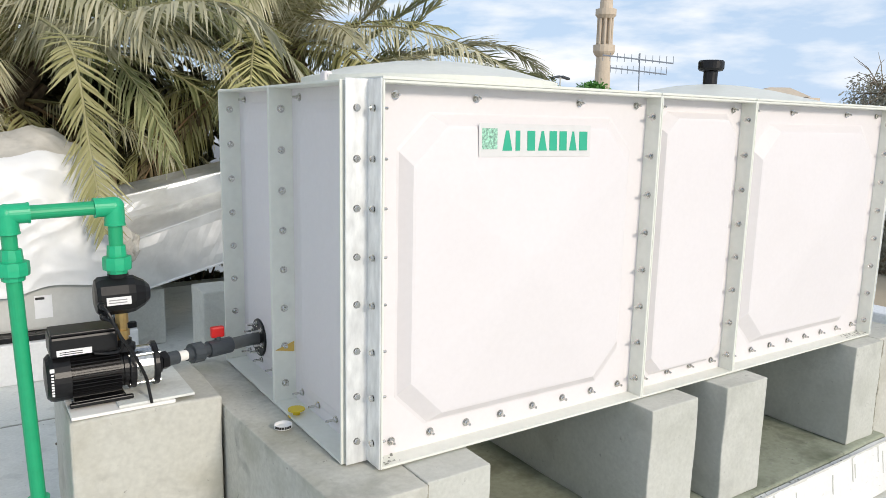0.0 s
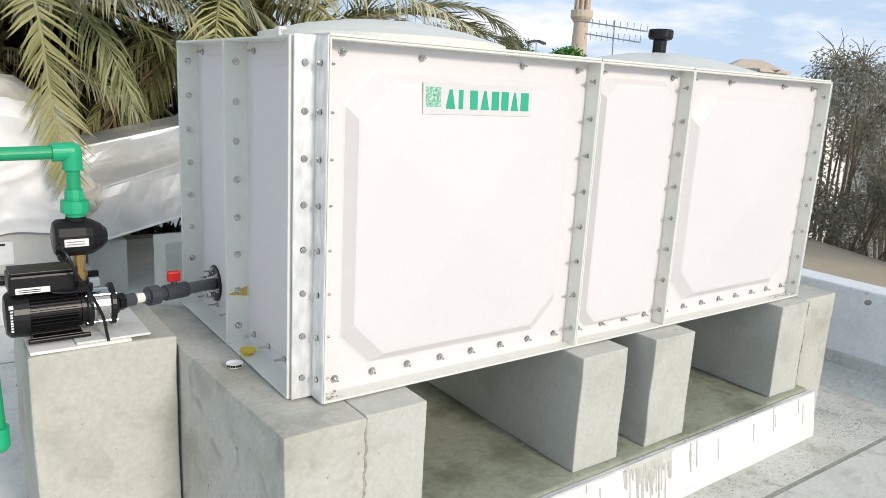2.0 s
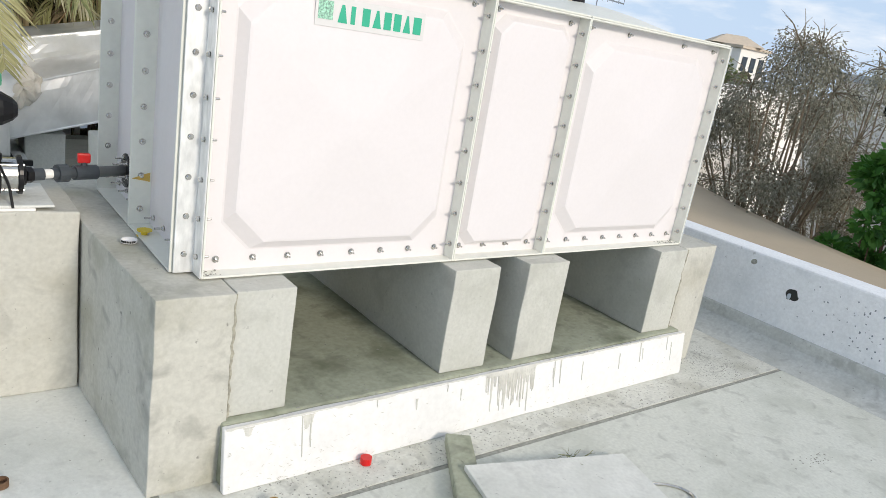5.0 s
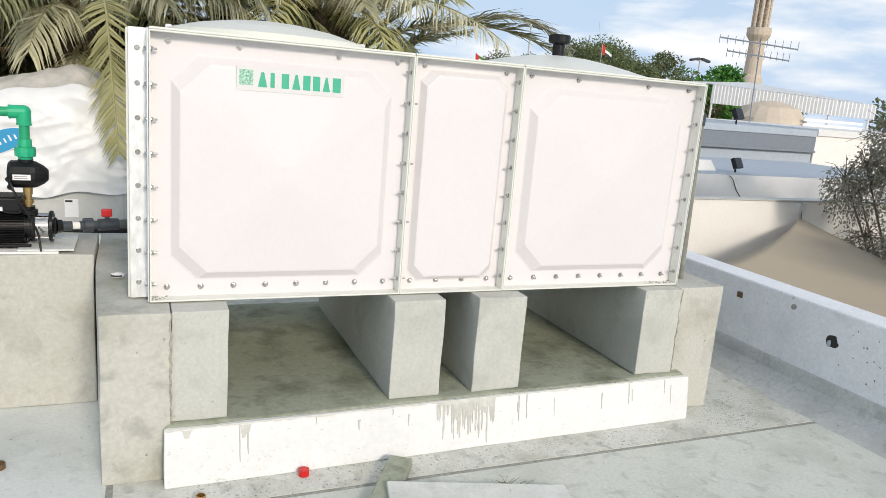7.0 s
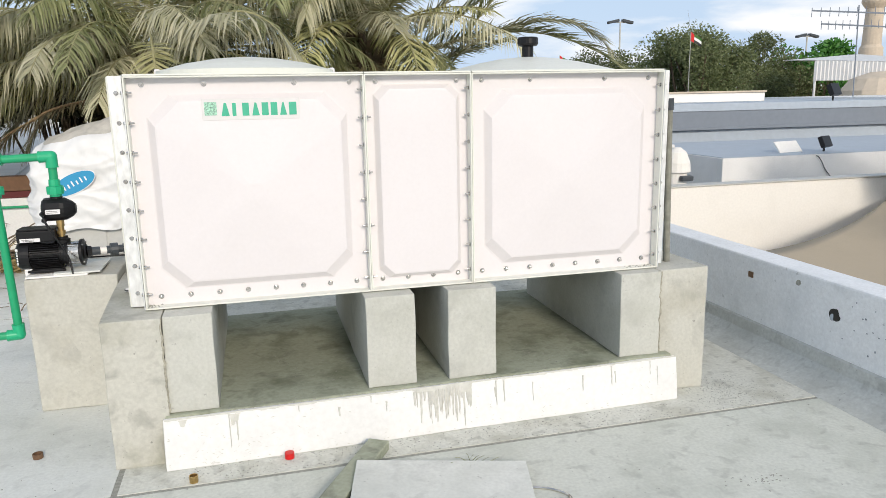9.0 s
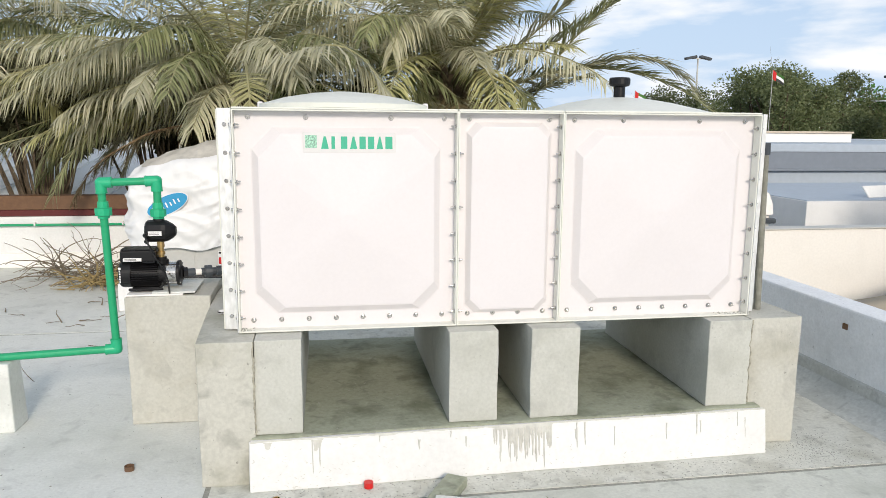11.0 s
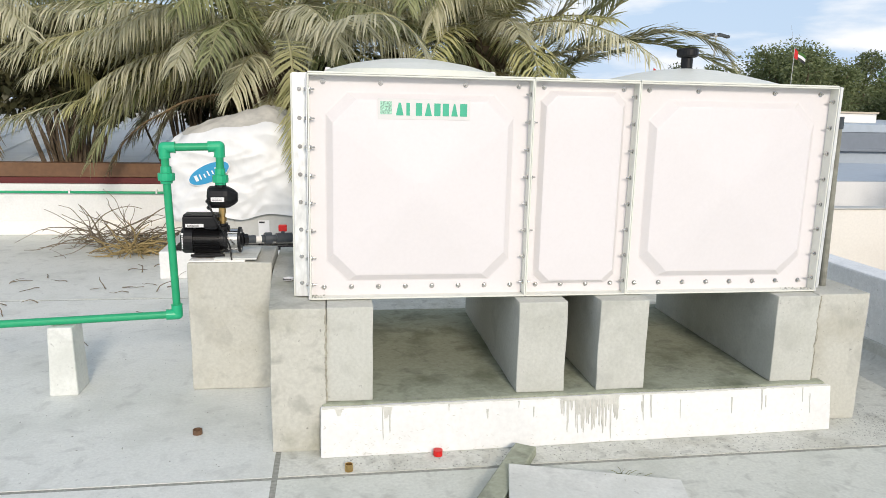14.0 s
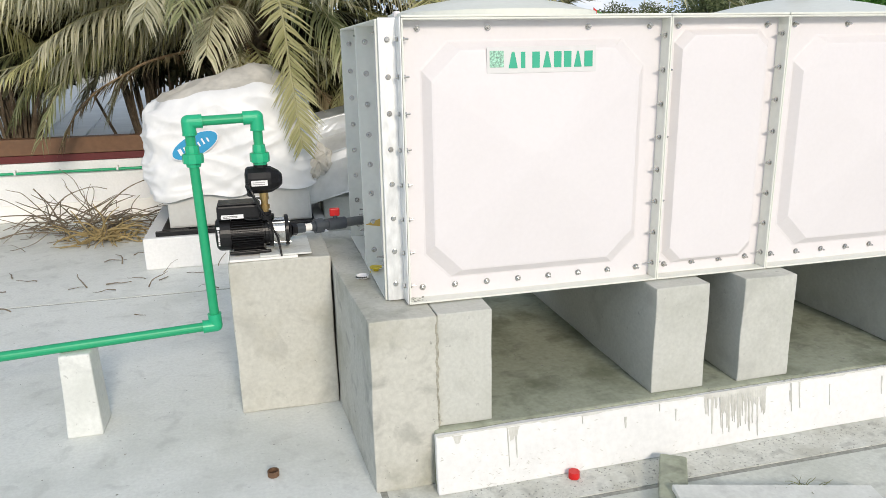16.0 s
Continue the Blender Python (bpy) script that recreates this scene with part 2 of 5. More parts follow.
# the dead fronds' brown is lowered to hold the dark of the crown's gaps
FRONDS = [leafy("frond_grey_green", (0.38, 0.375, 0.23), (0.68, 0.65, 0.47)), leafy("frond_green", (0.12, 0.145, 0.05), (0.38, 0.39, 0.20)),
          leafy("frond_straw", (0.36, 0.355, 0.15), (0.56, 0.53, 0.27)), leafy("frond_dead_shaded", (0.15, 0.105, 0.055), (0.38, 0.31, 0.18))]
LEAFG = leafy("bright_green_leaves", (0.035, 0.14, 0.02), (0.11, 0.29, 0.05))
LEAFD = leafy("dusty_green_leaves", (0.085, 0.115, 0.045), (0.22, 0.25, 0.115))
# near-black leaf colour that holds the shade between the palm fronds
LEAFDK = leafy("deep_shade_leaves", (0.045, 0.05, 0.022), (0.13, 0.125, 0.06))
LEAFGREY = leafy("grey_dry_leaves", (0.24, 0.24, 0.18), (0.46, 0.455, 0.37))


# ---- mesh helpers ----
def mesh_of(name, bm, mats, smooth=False):
    me = bpy.data.meshes.new(name)
    bmesh.ops.recalc_face_normals(bm, faces=bm.faces)
    if smooth:
        for f in bm.faces:
            f.smooth = True
    bm.to_mesh(me)
    bm.free()
    for m in mats if isinstance(mats, (list, tuple)) else (mats,):
        me.materials.append(m)
    return me


def thing(name, at, label, category, group="", kind=""):
    ob = new(name)
    ob.location = at
    ob.empty_display_size = 0.1
    return tagged(ob, label, category, group, kind)


def base_of(ob):
    m = Matrix.Identity(4)
    while ob is not None:
        m = ob.matrix_basis.copy() if ob.parent is None else ob.matrix_parent_inverse @ ob.matrix_basis
        if ob.parent is None:
            return m
        ob = ob.parent
    return m


def part(name, bm, mats, parent, label="", smooth=False, m=None, data=None):
    """One mesh under a thing or a part; the mesh is in world metres, or in its own where m gives its pose in the world."""
    ob = new(name, data or mesh_of(name, bm, mats, smooth))
    top = parent
    while top.parent is not None:
        top = top.parent
    ob.parent = parent
    if parent is top:
        ob.matrix_parent_inverse = Matrix.Translation(-Vector(top.location))
    else:
        ob.matrix_parent_inverse = parent.matrix_basis.inverted()
    if m is not None:
        ob.matrix_basis = m
    return tagged(ob, label)


def solid(name, bm, mats, label, category="", kind="", group="", smooth=False, m=None):
    ob = new(name, mesh_of(name, bm, mats, smooth))
    if m is not None:
        ob.matrix_basis = m
    return tagged(ob, label, category, group, kind)


def box(bm, x0, x1, y0, y1, z0, z1, bevel=0.0, seg=2):
    vs = bmesh.ops.create_cube(bm, size=1.0, matrix=Matrix.LocRotScale(((x0 + x1) / 2, (y0 + y1) / 2, (z0 + z1) / 2), None, (x1 - x0, y1 - y0, z1 - z0)))["verts"]
    if bevel:
        bmesh.ops.bevel(bm, geom=list({e for v in vs for e in v.link_edges}), offset=bevel, segments=seg, affect="EDGES", profile=0.5)
    return bm


def boxed(*a, **k):
    return box(bmesh.new(), *a, **k)


def rod(bm, p, q, r, r2=None, seg=16):
    p, q = Vector(p), Vector(q)
    d = q - p
    m = Matrix.Translation((p + q) / 2) @ d.to_track_quat("Z", "Y").to_matrix().to_4x4()
    bmesh.ops.create_cone(bm, cap_ends=True, segments=seg, radius1=r, radius2=r if r2 is None else r2, depth=d.length, matrix=m)
    return bm


def rodded(*a, **k):
    return rod(bmesh.new(), *a, **k)


def tube(bm, pts, r, seg=8, taper=1.0):
    """A round bar along a line of points."""
    pts = [Vector(p) for p in pts]
    rings, up = [], None
    for i, p in enumerate(pts):
        d = (pts[min(i + 1, len(pts) - 1)] - pts[max(i - 1, 0)]).normalized()
        if up is None:
            up = d.orthogonal().normalized()
        up = (up - d * up.dot(d)).normalized()
        side = d.cross(up)
        rr = r * (1 + (taper - 1) * i / (len(pts) - 1))
        rings.append([bm.verts.new(p + rr * (math.cos(a) * up + math.sin(a) * side)) for a in (2 * math.pi * k / seg for k in range(seg))])
    for a, b in zip(rings, rings[1:]):
        for k in range(seg):
            bm.faces.new((a[k], a[(k + 1) % seg], b[(k + 1) % seg], b[k]))
    bm.faces.new(rings[0]), bm.faces.new(rings[-1])
    return bm


def smooth_line(pts, n=8):
    """A smooth line through points (Catmull-Rom)."""
    p = [Vector(q) for q in pts]
    p = [p[0] * 2 - p[1]] + p + [p[-1] * 2 - p[-2]]
    out = []
    for a, b, c, d in zip(p, p[1:], p[2:], p[3:]):
        for k in range(n):
            t = k / n
            out.append(0.5 * (2 * b + (c - a) * t + (2 * a - 5 * b + 4 * c - d) * t * t + (3 * b - a - 3 * c + d) * t ** 3))
    return out + [p[-2]]


def lathe(bm, rings, centre, axis="Z", seg=24):
    """A turned form: rings of (radius, height) about an axis."""
    turn = {"Z": Matrix.Identity(3), "X": Matrix(((0, 0, 1), (0, 1, 0), (-1, 0, 0))), "Y": Matrix(((1, 0, 0), (0, 0, 1), (0, -1, 0)))}[axis]
    c, loops = Vector(centre), []
    for r, h in rings:
        loops.append([bm.verts.new(c + turn @ Vector((r * math.cos(a), r * math.sin(a), h))) for a in (2 * math.pi * k / seg for k in range(seg))])
    for a, b in zip(loops, loops[1:]):
        for k in range(seg):
            bm.faces.new((a[k], a[(k + 1) % seg], b[(k + 1) % seg], b[k]))
    bm.faces.new(loops[0]), bm.faces.new(loops[-1])
    return bm


def rough_block(x0, x1, y0, y1, z0, z1, seed=1, amount=0.004, cuts=6, bevel=0.012):
    """A cast block with worn edges and slightly uneven faces."""
    bm = boxed(x0, x1, y0, y1, z0, z1, bevel=bevel, seg=2)
    bmesh.ops.subdivide_edges(bm, edges=[e for e in bm.edges if e.calc_length() > 0.15], cuts=cuts, use_grid_fill=True)
    for v in bm.verts:
        v.co += amount * noise.noise_vector(v.co * 6 + Vector((seed * 7.3, 0, 0)))
    return bm


# ---- the roof: ground, slab, parapets ----
solid("ground", boxed(-900, 900, -900, 900, -4.8, -4.5), SAND, "sandy ground below the buildings reaching the horizon", kind="structure")
floor = solid("floor", boxed(-9, 3.66, -8, 5.6, -0.25, -0.003), DIRT, "grey screeded concrete roof slab with dirty joints", kind="structure")
solid("wall_building", boxed(-9, 3.66, -8, 5.6, -4.5, -0.25), CREAM, "cream rendered outer wall of the building below", kind="structure")
PARAPET_X = 3.46
J = 0.0125


def slab(x0, x1, y0, y1, mat=SCREED):
    part("slab", boxed(x0 + J, x1 - J, y0 + J, y1 - J, -0.03, 0.0), mat, floor, m=Matrix.Identity(4))


for a in ((-9, -0.145, -0.36, 2.56), (-0.145, 3.49, -0.36, 2.56, SCREEDD), (-9, -0.145, -8, -0.36), (-0.145, 3.49, -8, -0.36, SCREEDG), (-9, 3.49, 2.56, 5.4)):
    slab(*a)
bm = bmesh.new()
prof = [(3.25, 0.001), (3.30, 0.012), (3.38, 0.045), (PARAPET_X - 0.018, 0.085), (PARAPET_X - 0.016, 0.150), (PARAPET_X + 0.02, 0.165), (PARAPET_X + 0.02, -0.02), (3.25, -0.02)]
ends = [[bm.verts.new((x, y, z)) for x, z in prof] for y in (-8, 5.4)]
for k in range(len(prof)):
    bm.faces.new((ends[0][k], ends[0][(k + 1) % len(prof)], ends[1][(k + 1) % len(prof)], ends[1][k]))
bm.faces.new(ends[0]), bm.faces.new(ends[1])
solid("trim_cant_strip", bm, COVE, "sloped cement fillet along the parapet foot", kind="structure")
bm = boxed(PARAPET_X, 3.66, -8, 5.6, 0, 0.555, bevel=0.014)
wall_e = solid("wall_parapet_east", bm, PARAPET, "low bluish white painted roof parapet with scuffs", kind="structure")
WALL_Y = 5.4
solid("wall_parapet_north", boxed(-9, -0.3, WALL_Y, WALL_Y + 0.2, 0.0, 0.58, bevel=0.006), PAINT, "low white painted roof wall", kind="structure")
bm = boxed(-9, -0.3, WALL_Y - 0.03, WALL_Y - 0.002, 0.002, 0.17, bevel=0.01)
solid("baseboard_cement", bm, CREAM, "cement skirting at the foot of the white wall", kind="structure")
solid("trim_red_rail", boxed(-9, -0.2, WALL_Y - 0.01, WALL_Y + 0.12, 0.584, 0.655, bevel=0.004), DKRED, "dark red painted rail on the white wall", kind="structure")
solid("trim_brown_beam", boxed(-9, -0.2, WALL_Y - 0.03, WALL_Y + 0.14, 0.659, 0.815, bevel=0.006), BROWN, "brown painted steel beam on the white wall", kind="structure")

# ---- concrete supports under the tank ----
LEG_TOP, TANK_Z = 0.668, 0.672
BACK = 1.26
SLAB = 0.226                                  # top of the base slab


def kerb_y(x, z):
    """The kerb's face runs slightly askew to the tank and leans back towards its top."""
    return -0.207 + 0.016 * x + 0.14 * z


plinth = thing("tank_base", (1.25, 0.5, 0), "concrete tank base with a white painted drip-stained kerb face", "tank base")
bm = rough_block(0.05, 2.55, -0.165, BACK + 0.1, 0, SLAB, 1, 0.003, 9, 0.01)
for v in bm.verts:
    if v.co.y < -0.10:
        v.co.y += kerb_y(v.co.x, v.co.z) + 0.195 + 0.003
# slab colour carries part of the under-tank shade besides its stains
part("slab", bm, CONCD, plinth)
bm = rough_block(0.043, 2.555, -0.195, -0.168, 0, SLAB - 0.004, 9, 0.003, 14, 0.005)
for v in bm.verts:
    v.co.y += kerb_y(v.co.x, v.co.z) + 0.195
    if v.co.z > SLAB - 0.03:
        v.co.z += 0.005 * noise.noise((v.co.x * 9, 0, 0))
part("kerb_face", bm, PAINT, plinth, "white painted kerb face with grey drips")
rnd = random.Random(5)


def drip(x, z0, h, w):
    """A run of cement slurry down the kerb, wide at the top and ending in a drop."""
    n, lean = 9, rnd.uniform(-0.03, 0.03)
    bm, rows = bmesh.new(), []
    for k in range(n + 1):
        u = k / n
        ww = w * (1.7 - 0.9 * u ** 0.5 if u < 0.9 else 0.85 - 5.0 * (u - 0.9)) * (1 + 0.3 * noise.noise((x * 90, u * 7, 0)))
        z = z0 - h * u
        xx = x + lean * h * u + 0.002 * noise.noise((x * 50, u * 4, 5))
        y = kerb_y(xx, z) - 0.0028
        rows.append([bm.verts.new((xx - ww, y + 0.002, z)), bm.verts.new((xx, y - 0.0012, z)), bm.verts.new((xx + ww, y + 0.002, z))])
    for p, q in zip(rows, rows[1:]):
        bm.faces.new((p[0], p[1], q[1], q[0])), bm.faces.new((p[1], p[2], q[2], q[1]))
    part("paint_drip", bm, DRIP, plinth)


for k in range(46):
    x = rnd.triangular(1.14, 1.45, 1.38)
    drip(x, SLAB - 0.006 - rnd.random() * 0.012, rnd.uniform(0.06, 0.20) * (0.45 + 0.55 * rnd.random()), rnd.uniform(0.002, 0.0055))
for x, h, w in ((0.335, 0.05, 0.010), (0.352, 0.12, 0.003), (0.318, 0.15, 0.0022), (0.345, 0.035, 0.014), (0.125, 0.03, 0.012), (0.80, 0.045, 0.004), (1.02, 0.05, 0.003), (1.56, 0.12, 0.0024), (1.60, 0.11, 0.003),
                (1.555, 0.05, 0.004), (1.75, 0.09, 0.0018), (2.02, 0.08, 0.003), (2.18, 0.10, 0.003), (2.20, 0.06, 0.003), (2.40, 0.07, 0.0022), (2.44, 0.10, 0.002), (0.62, 0.03, 0.002), (0.95, 0.03, 0.002)):
    drip(x, SLAB - 0.008 - (0.03 if w < 0.0045 and rnd.random() < 0.4 else 0), h, w)
# unpainted cement along the top, and the patch at the densest runs
bm = bmesh.new()
rows = []
for k in range(161):
    x = 0.05 + 2.5 * k / 160
    h = 0.006 + 0.012 * max(0, noise.noise((x * 7, 3, 0))) + 0.006 * noise.noise((x * 40, 1, 0))
    if 1.36 < x < 1.44:
        h += 0.05 * math.sin((x - 1.36) / 0.08 * 3.14) ** 0.4 * (0.8 + 0.4 * noise.noise((x * 90, 0, 0)))
    elif 1.15 < x <= 1.36:
        h += 0.012 * (1 + noise.noise((x * 60, 2, 0)))
    z = SLAB + 0.002
    rows.append([bm.verts.new((x, kerb_y(x, z) - 0.0015, z)), bm.verts.new((x, kerb_y(x, z - h) - 0.0034, z - max(0.002, h)))])
for p, q in zip(rows, rows[1:]):
    bm.faces.new((p[0], q[0], q[1], p[1]))
part("bare_edge", bm, DRIP, plinth, "ragged unpainted cement edge")
bm = bmesh.new()
for k in range(170):
    x, z = rnd.uniform(0.06, 2.54), rnd.random() ** 1.5 * 0.19 + 0.01
    if k % 3 == 0:
        x = rnd.gauss(0.3, 0.14)
    x = min(2.53, max(0.06, x))
    l, w, a = rnd.uniform(0.002, 0.011), rnd.uniform(0.0007, 0.002), rnd.uniform(-0.9, 0.9)
    y = kerb_y(x, z) - 0.0035
    dx, dz = math.cos(a), math.sin(a)
    bm.faces.new([bm.verts.new((x + p * dx * l - q * dz * w, y, z + p * dz * l + q * dx * w)) for p, q in ((-1, 0), (0, -1), (1, 0), (0, 1))])
tagged(part("splash_mark", bm, DRIP, plinth), "grey splashes and scuffs", kind="stuff")


def leg(name, x0, x1, y0, z0, label, seed, mat=CONC, skew=0.0):
    t = thing(name, ((x0 + x1) / 2, y0, z0), label, "concrete support", "supports under the tank")
    bm = rough_block(x0, x1, y0, BACK, z0, LEG_TOP, seed, 0.004, 7, 0.004)
    for v in bm.verts:
        if v.co.x < (x0 + x1) / 2:
            v.co.x -= skew * min(1, max(0, (v.co.y - y0) / 0.77))
    part("block", bm, mat, t)
    return t


leg("end_support", -0.172, 0.068, -0.125, 0.0, "stained grey cast concrete end support under the tank", 2, CONCS, 0.044)
leg("wall_support", 0.072, 0.278, -0.112, SLAB + 0.001, "smooth grey concrete support on the base slab", 3)
leg("wall_support", 0.952, 1.185, -0.09, SLAB + 0.001, "smooth grey concrete support on the base slab", 4)
leg("wall_support", 1.345, 1.585, -0.09, SLAB + 0.001, "smooth grey concrete support on the base slab", 5)
leg("wall_support", 2.262, 2.488, -0.07, SLAB + 0.001, "smooth grey concrete support on the base slab", 6)
# unseen block, added so that no light enters this gap from behind
back = thing("light_stop_block", (1.265, BACK - 0.06, SLAB), "concrete block added to keep light out of the gap between two supports", "concrete block")
part("block", rough_block(1.187, 1.343, BACK - 0.12, BACK - 0.004, SLAB + 0.001, LEG_TOP - 0.002, 12, 0.003, 6, 0.005), CONC, back)
leg("end_support", 2.492, 2.772, -0.05, 0.0, "pale grey cast concrete end support under the tank", 7, CONCB)

for x, y, z0 in ((0.070, -0.127, 0.235), (2.490, -0.071, 0.235)):
    seam = thing("mortar_seam", (x, y, z0), "rough dark mortar seam between two concrete supports", "mortar")
    bm = bmesh.new()
    tube(bm, [(x + 0.008 * noise.noise((k * 0.7, x, 0)), y, z0 + 0.43 * k / 30) for k in range(31)], 0.0045, 7)
    for v in bm.verts:
        v.co.x += 0.010 * noise.noise(v.co * 28)
        v.co.y = y + 0.004 + (v.co.y - y) * 0.6 + 0.004 * noise.noise(v.co * 35)
    part("mortar", bm, MORTAR, seam)

# ---- the tank ----
FACE = 0.058                                  # how far the panels lie behind their flanges
X0, X1, Y0, Y1 = 0.0, 2.5, FACE, 1.08
SY = 0.08                                     # where the side panels begin
tank = thing("water_tank", (1.25, 0.58, TANK_Z), "white sectional fibreglass water tank with bolted panels on concrete supports", "water tank")


def tray(w, h, bulge, flange=FACE, th=0.007):
    """A pressed panel: outward flanges all round, a flat rim, a chamfered step and a shallow pyramid; centre of its foot at 0, outward is -y."""
    bm = bmesh.new()
    y_rim = 0.0

    def ring(inset, chamfer, y):
        a, b = w / 2 - inset, h / 2 - inset
        c = chamfer
        pts = [(-a, -b + c), (-a + c, -b), (a - c, -b), (a, -b + c), (a, b - c), (a - c, b), (-a + c, b), (-a, b - c)]
        return [bm.verts.new((x, y, z + h / 2)) for x, z in pts]

    step = 0.032 if bulge else 0.006
    e, c, band = (0.072, 0.094, 0.034) if w > 0.9 else (0.042, 0.044, 0.026)
    loops = [ring(th, 0.004, y_rim), ring(e, c, y_rim), ring(e + 0.006, c + .001, y_rim - 0.002), ring(e + band, c + band * 0.27, y_rim - step + 0.002),
             ring(e + band + 0.008, c + band * 0.27 + .002, y_rim - step)]
    cw = min(w, h) / 2 - 0.035
    ends = []
    a, b = 0.035, 0.035 + (h - w) / 2
    pts = [(-a, -b + .01), (-a + .01, -b), (a - .01, -b), (a, -b + .01), (a, b - .01), (a - .01, b), (-a + .01, b), (-a, b - .01)]
    rim = len(loops)
    outer = [v.co.copy() for v in loops[-1]]
    inner = [Vector((x, y_rim - step - bulge * 1.5, z + h / 2)) for x, z in pts]
    loops.append([bm.verts.new(c_) for c_ in outer])
    for f_ in (0.12, 0.35, 0.6, 0.85, 0.97, 1.0):
        loops.append([bm.verts.new(p.lerp(q, f_)) for p, q in zip(outer, inner)])
    for n_, (p, q) in enumerate(zip(loops, loops[1:])):
        if n_ == rim - 1:
            continue
        for k in range(8):
            bm.faces.new((p[k], p[(k + 1) % 8], q[(k + 1) % 8], q[k])).smooth = False
    bm.faces.new(loops[-1]).smooth = False
    return mesh_of("panel", bm, (GRP,))


def flange_meshes(w, h, flange=FACE, th=0.007):
    out = []
    for x0, x1, z0, z1 in ((-w / 2 + .0005, -w / 2 + th, 0, h), (w / 2 - th, w / 2 - .0005, 0, h), (-w / 2 + th, w / 2 - th, 0, th), (-w / 2 + th, w / 2 - th, h - th, h)):
        out.append(mesh_of("flange", boxed(x0, x1, -flange, 0.004, z0, z1, bevel=0.0015, seg=1), (GRPW,)))
    return out


wide, narrow, slim = tray(1.0, 1.0, 0.020), tray(0.5, 1.0, 0.004), tray(0.5, 1.0, 0.0, 0.075)
F_WIDE, F_NARROW, F_SLIM = flange_meshes(1.0, 1.0), flange_meshes(0.5, 1.0), flange_meshes(0.5, 1.0, 0.075)


def panel(name, m, me, flanges):
    p = part(name, None, None, tank, m=m, data=me)
    for f in flanges:
        part("flange", None, None, p, m=m, data=f)


for x, me, fl in ((0.5, wide, F_WIDE), (1.25, narrow, F_NARROW), (2.0, wide, F_WIDE)):
    panel("front_panel", pose(x, Y0, TANK_Z), me, fl)
    panel("back_panel", pose(x, Y1, TANK_Z, 0, 0, 180), me, fl)
for y in (SY + 0.25, SY + 0.75):
    panel("side_panel", pose(X0, y, TANK_Z, 0, 0, -90), slim, F_SLIM)
    panel("side_panel", pose(X1, y, TANK_Z, 0, 0, 90), slim, F_SLIM)
# unseen underside, coloured dark to cut the light bounced below the tank
part("bottom_panel", boxed(X0 + .01, X1 - .01, Y0 + .01, Y1 - .01, TANK_Z + .002, TANK_Z + .03), material("darkened_underside", (0.16, 0.165, 0.155), 0.8, grain=0.2, scale=20), tank)
TOP = TANK_Z + 1.0
for x0, x1 in ((0, 1), (1, 1.5), (1.5, 2.5)):
    part("roof_panel", boxed(x0 + .002, x1 - .002, 0.004, Y1 + .07, TOP + .001, TOP + .009, bevel=.002), GRPW, tank)

def angle(x, y, sx, sy):
    """A galvanised corner angle standing in the corner between two flanges."""
    bm = bmesh.new()
    a, b = sorted((x, x + sx * 0.066))
    c, d = sorted((y, y + sy * 0.072))
    box(bm, a, b, *sorted((y + sy * 0.0, y + sy * 0.005)), TANK_Z + .002, TOP + .004, bevel=.0015, seg=1)
    box(bm, *sorted((x + sx * 0.0, x + sx * 0.005)), c, d, TANK_Z + .002, TOP + .004, bevel=.0015, seg=1)
    return part("corner_angle", bm, GALV, tank, "galvanised steel corner angle")


angle(X0 - .001, SY - .009, -1, -1), angle(X1 + .001, SY - .009, 1, -1), angle(X0 - .001, Y1 + .009, -1, 1), angle(X1 + .001, Y1 + .009, 1, 1)


def bolt_mesh(long):
    """Washer, hexagon and thread end, pointing along -y."""
    bm = bmesh.new()
    lathe(bm, [(0.0118, 0), (0.0118, -0.0018)] if long else [(0.0098, 0), (0.0098, -0.0012)], (0, 0, 0), "Y", 14)
    lathe(bm, [(0.0075, -0.002), (0.0084, -0.0035), (0.0084, -0.008), (0.0068, -0.0095)], (0, 0, 0), "Y", 6)
    if long:
        lathe(bm, [(0.0042, -0.009), (0.0042, -0.009 - long), (0.0028, -0.011 - long)], (0, 0, 0), "Y", 8)
    return mesh_of("bolt", bm, STEEL)


NUT, HEAD = bolt_mesh(0.012), bolt_mesh(0)
NUTL = bolt_mesh(0.024)


def bolt(x, y, z, rz=0, me=NUT):
    part("bolt", None, None, tank, m=pose(x, y, z, 0, 0, rz), data=me)


for k in range(8):
    z = TANK_Z + 0.065 + k * 0.124
    for x, d in ((0.993, -90), (1.493, -90), (2.493, -90), (0.007, 90), (1.007, 90)):
        if not (d == 90 and x > 0.5 and k % 2):
            bolt(x, 0.028, z, d, NUT)
    bolt(X0 - .037, SY - .014, z, 0, HEAD), bolt(X0 - .006, 0.033, z, -90, HEAD)
    bolt(X1 + .037, SY - .014, z, 0, HEAD)
    for y in (SY + 0.493, SY + 0.993):
        bolt(-0.037, y, z, 0)
for k in range(8):
    for x in (0.0, 1.5):
        bolt(x + 0.062 + k * 0.125, Y0 - .001, TANK_Z + 0.045)
for k in range(4):
    bolt(1.062 + k * 0.125, Y0 - .001, TANK_Z + 0.045)
for x in (0.066, 0.317, 0.697, 0.942, 1.060, 1.442, 1.566, 1.81, 2.2, 2.44):
    bolt(x, Y0 - .001, TOP - 0.033)
for y in (0.06, 0.185, 0.31, 0.435):
    for o in (SY, SY + 0.5):
        bolt(X0 - .001, o + y, TANK_Z + 0.045, -90, NUTL)
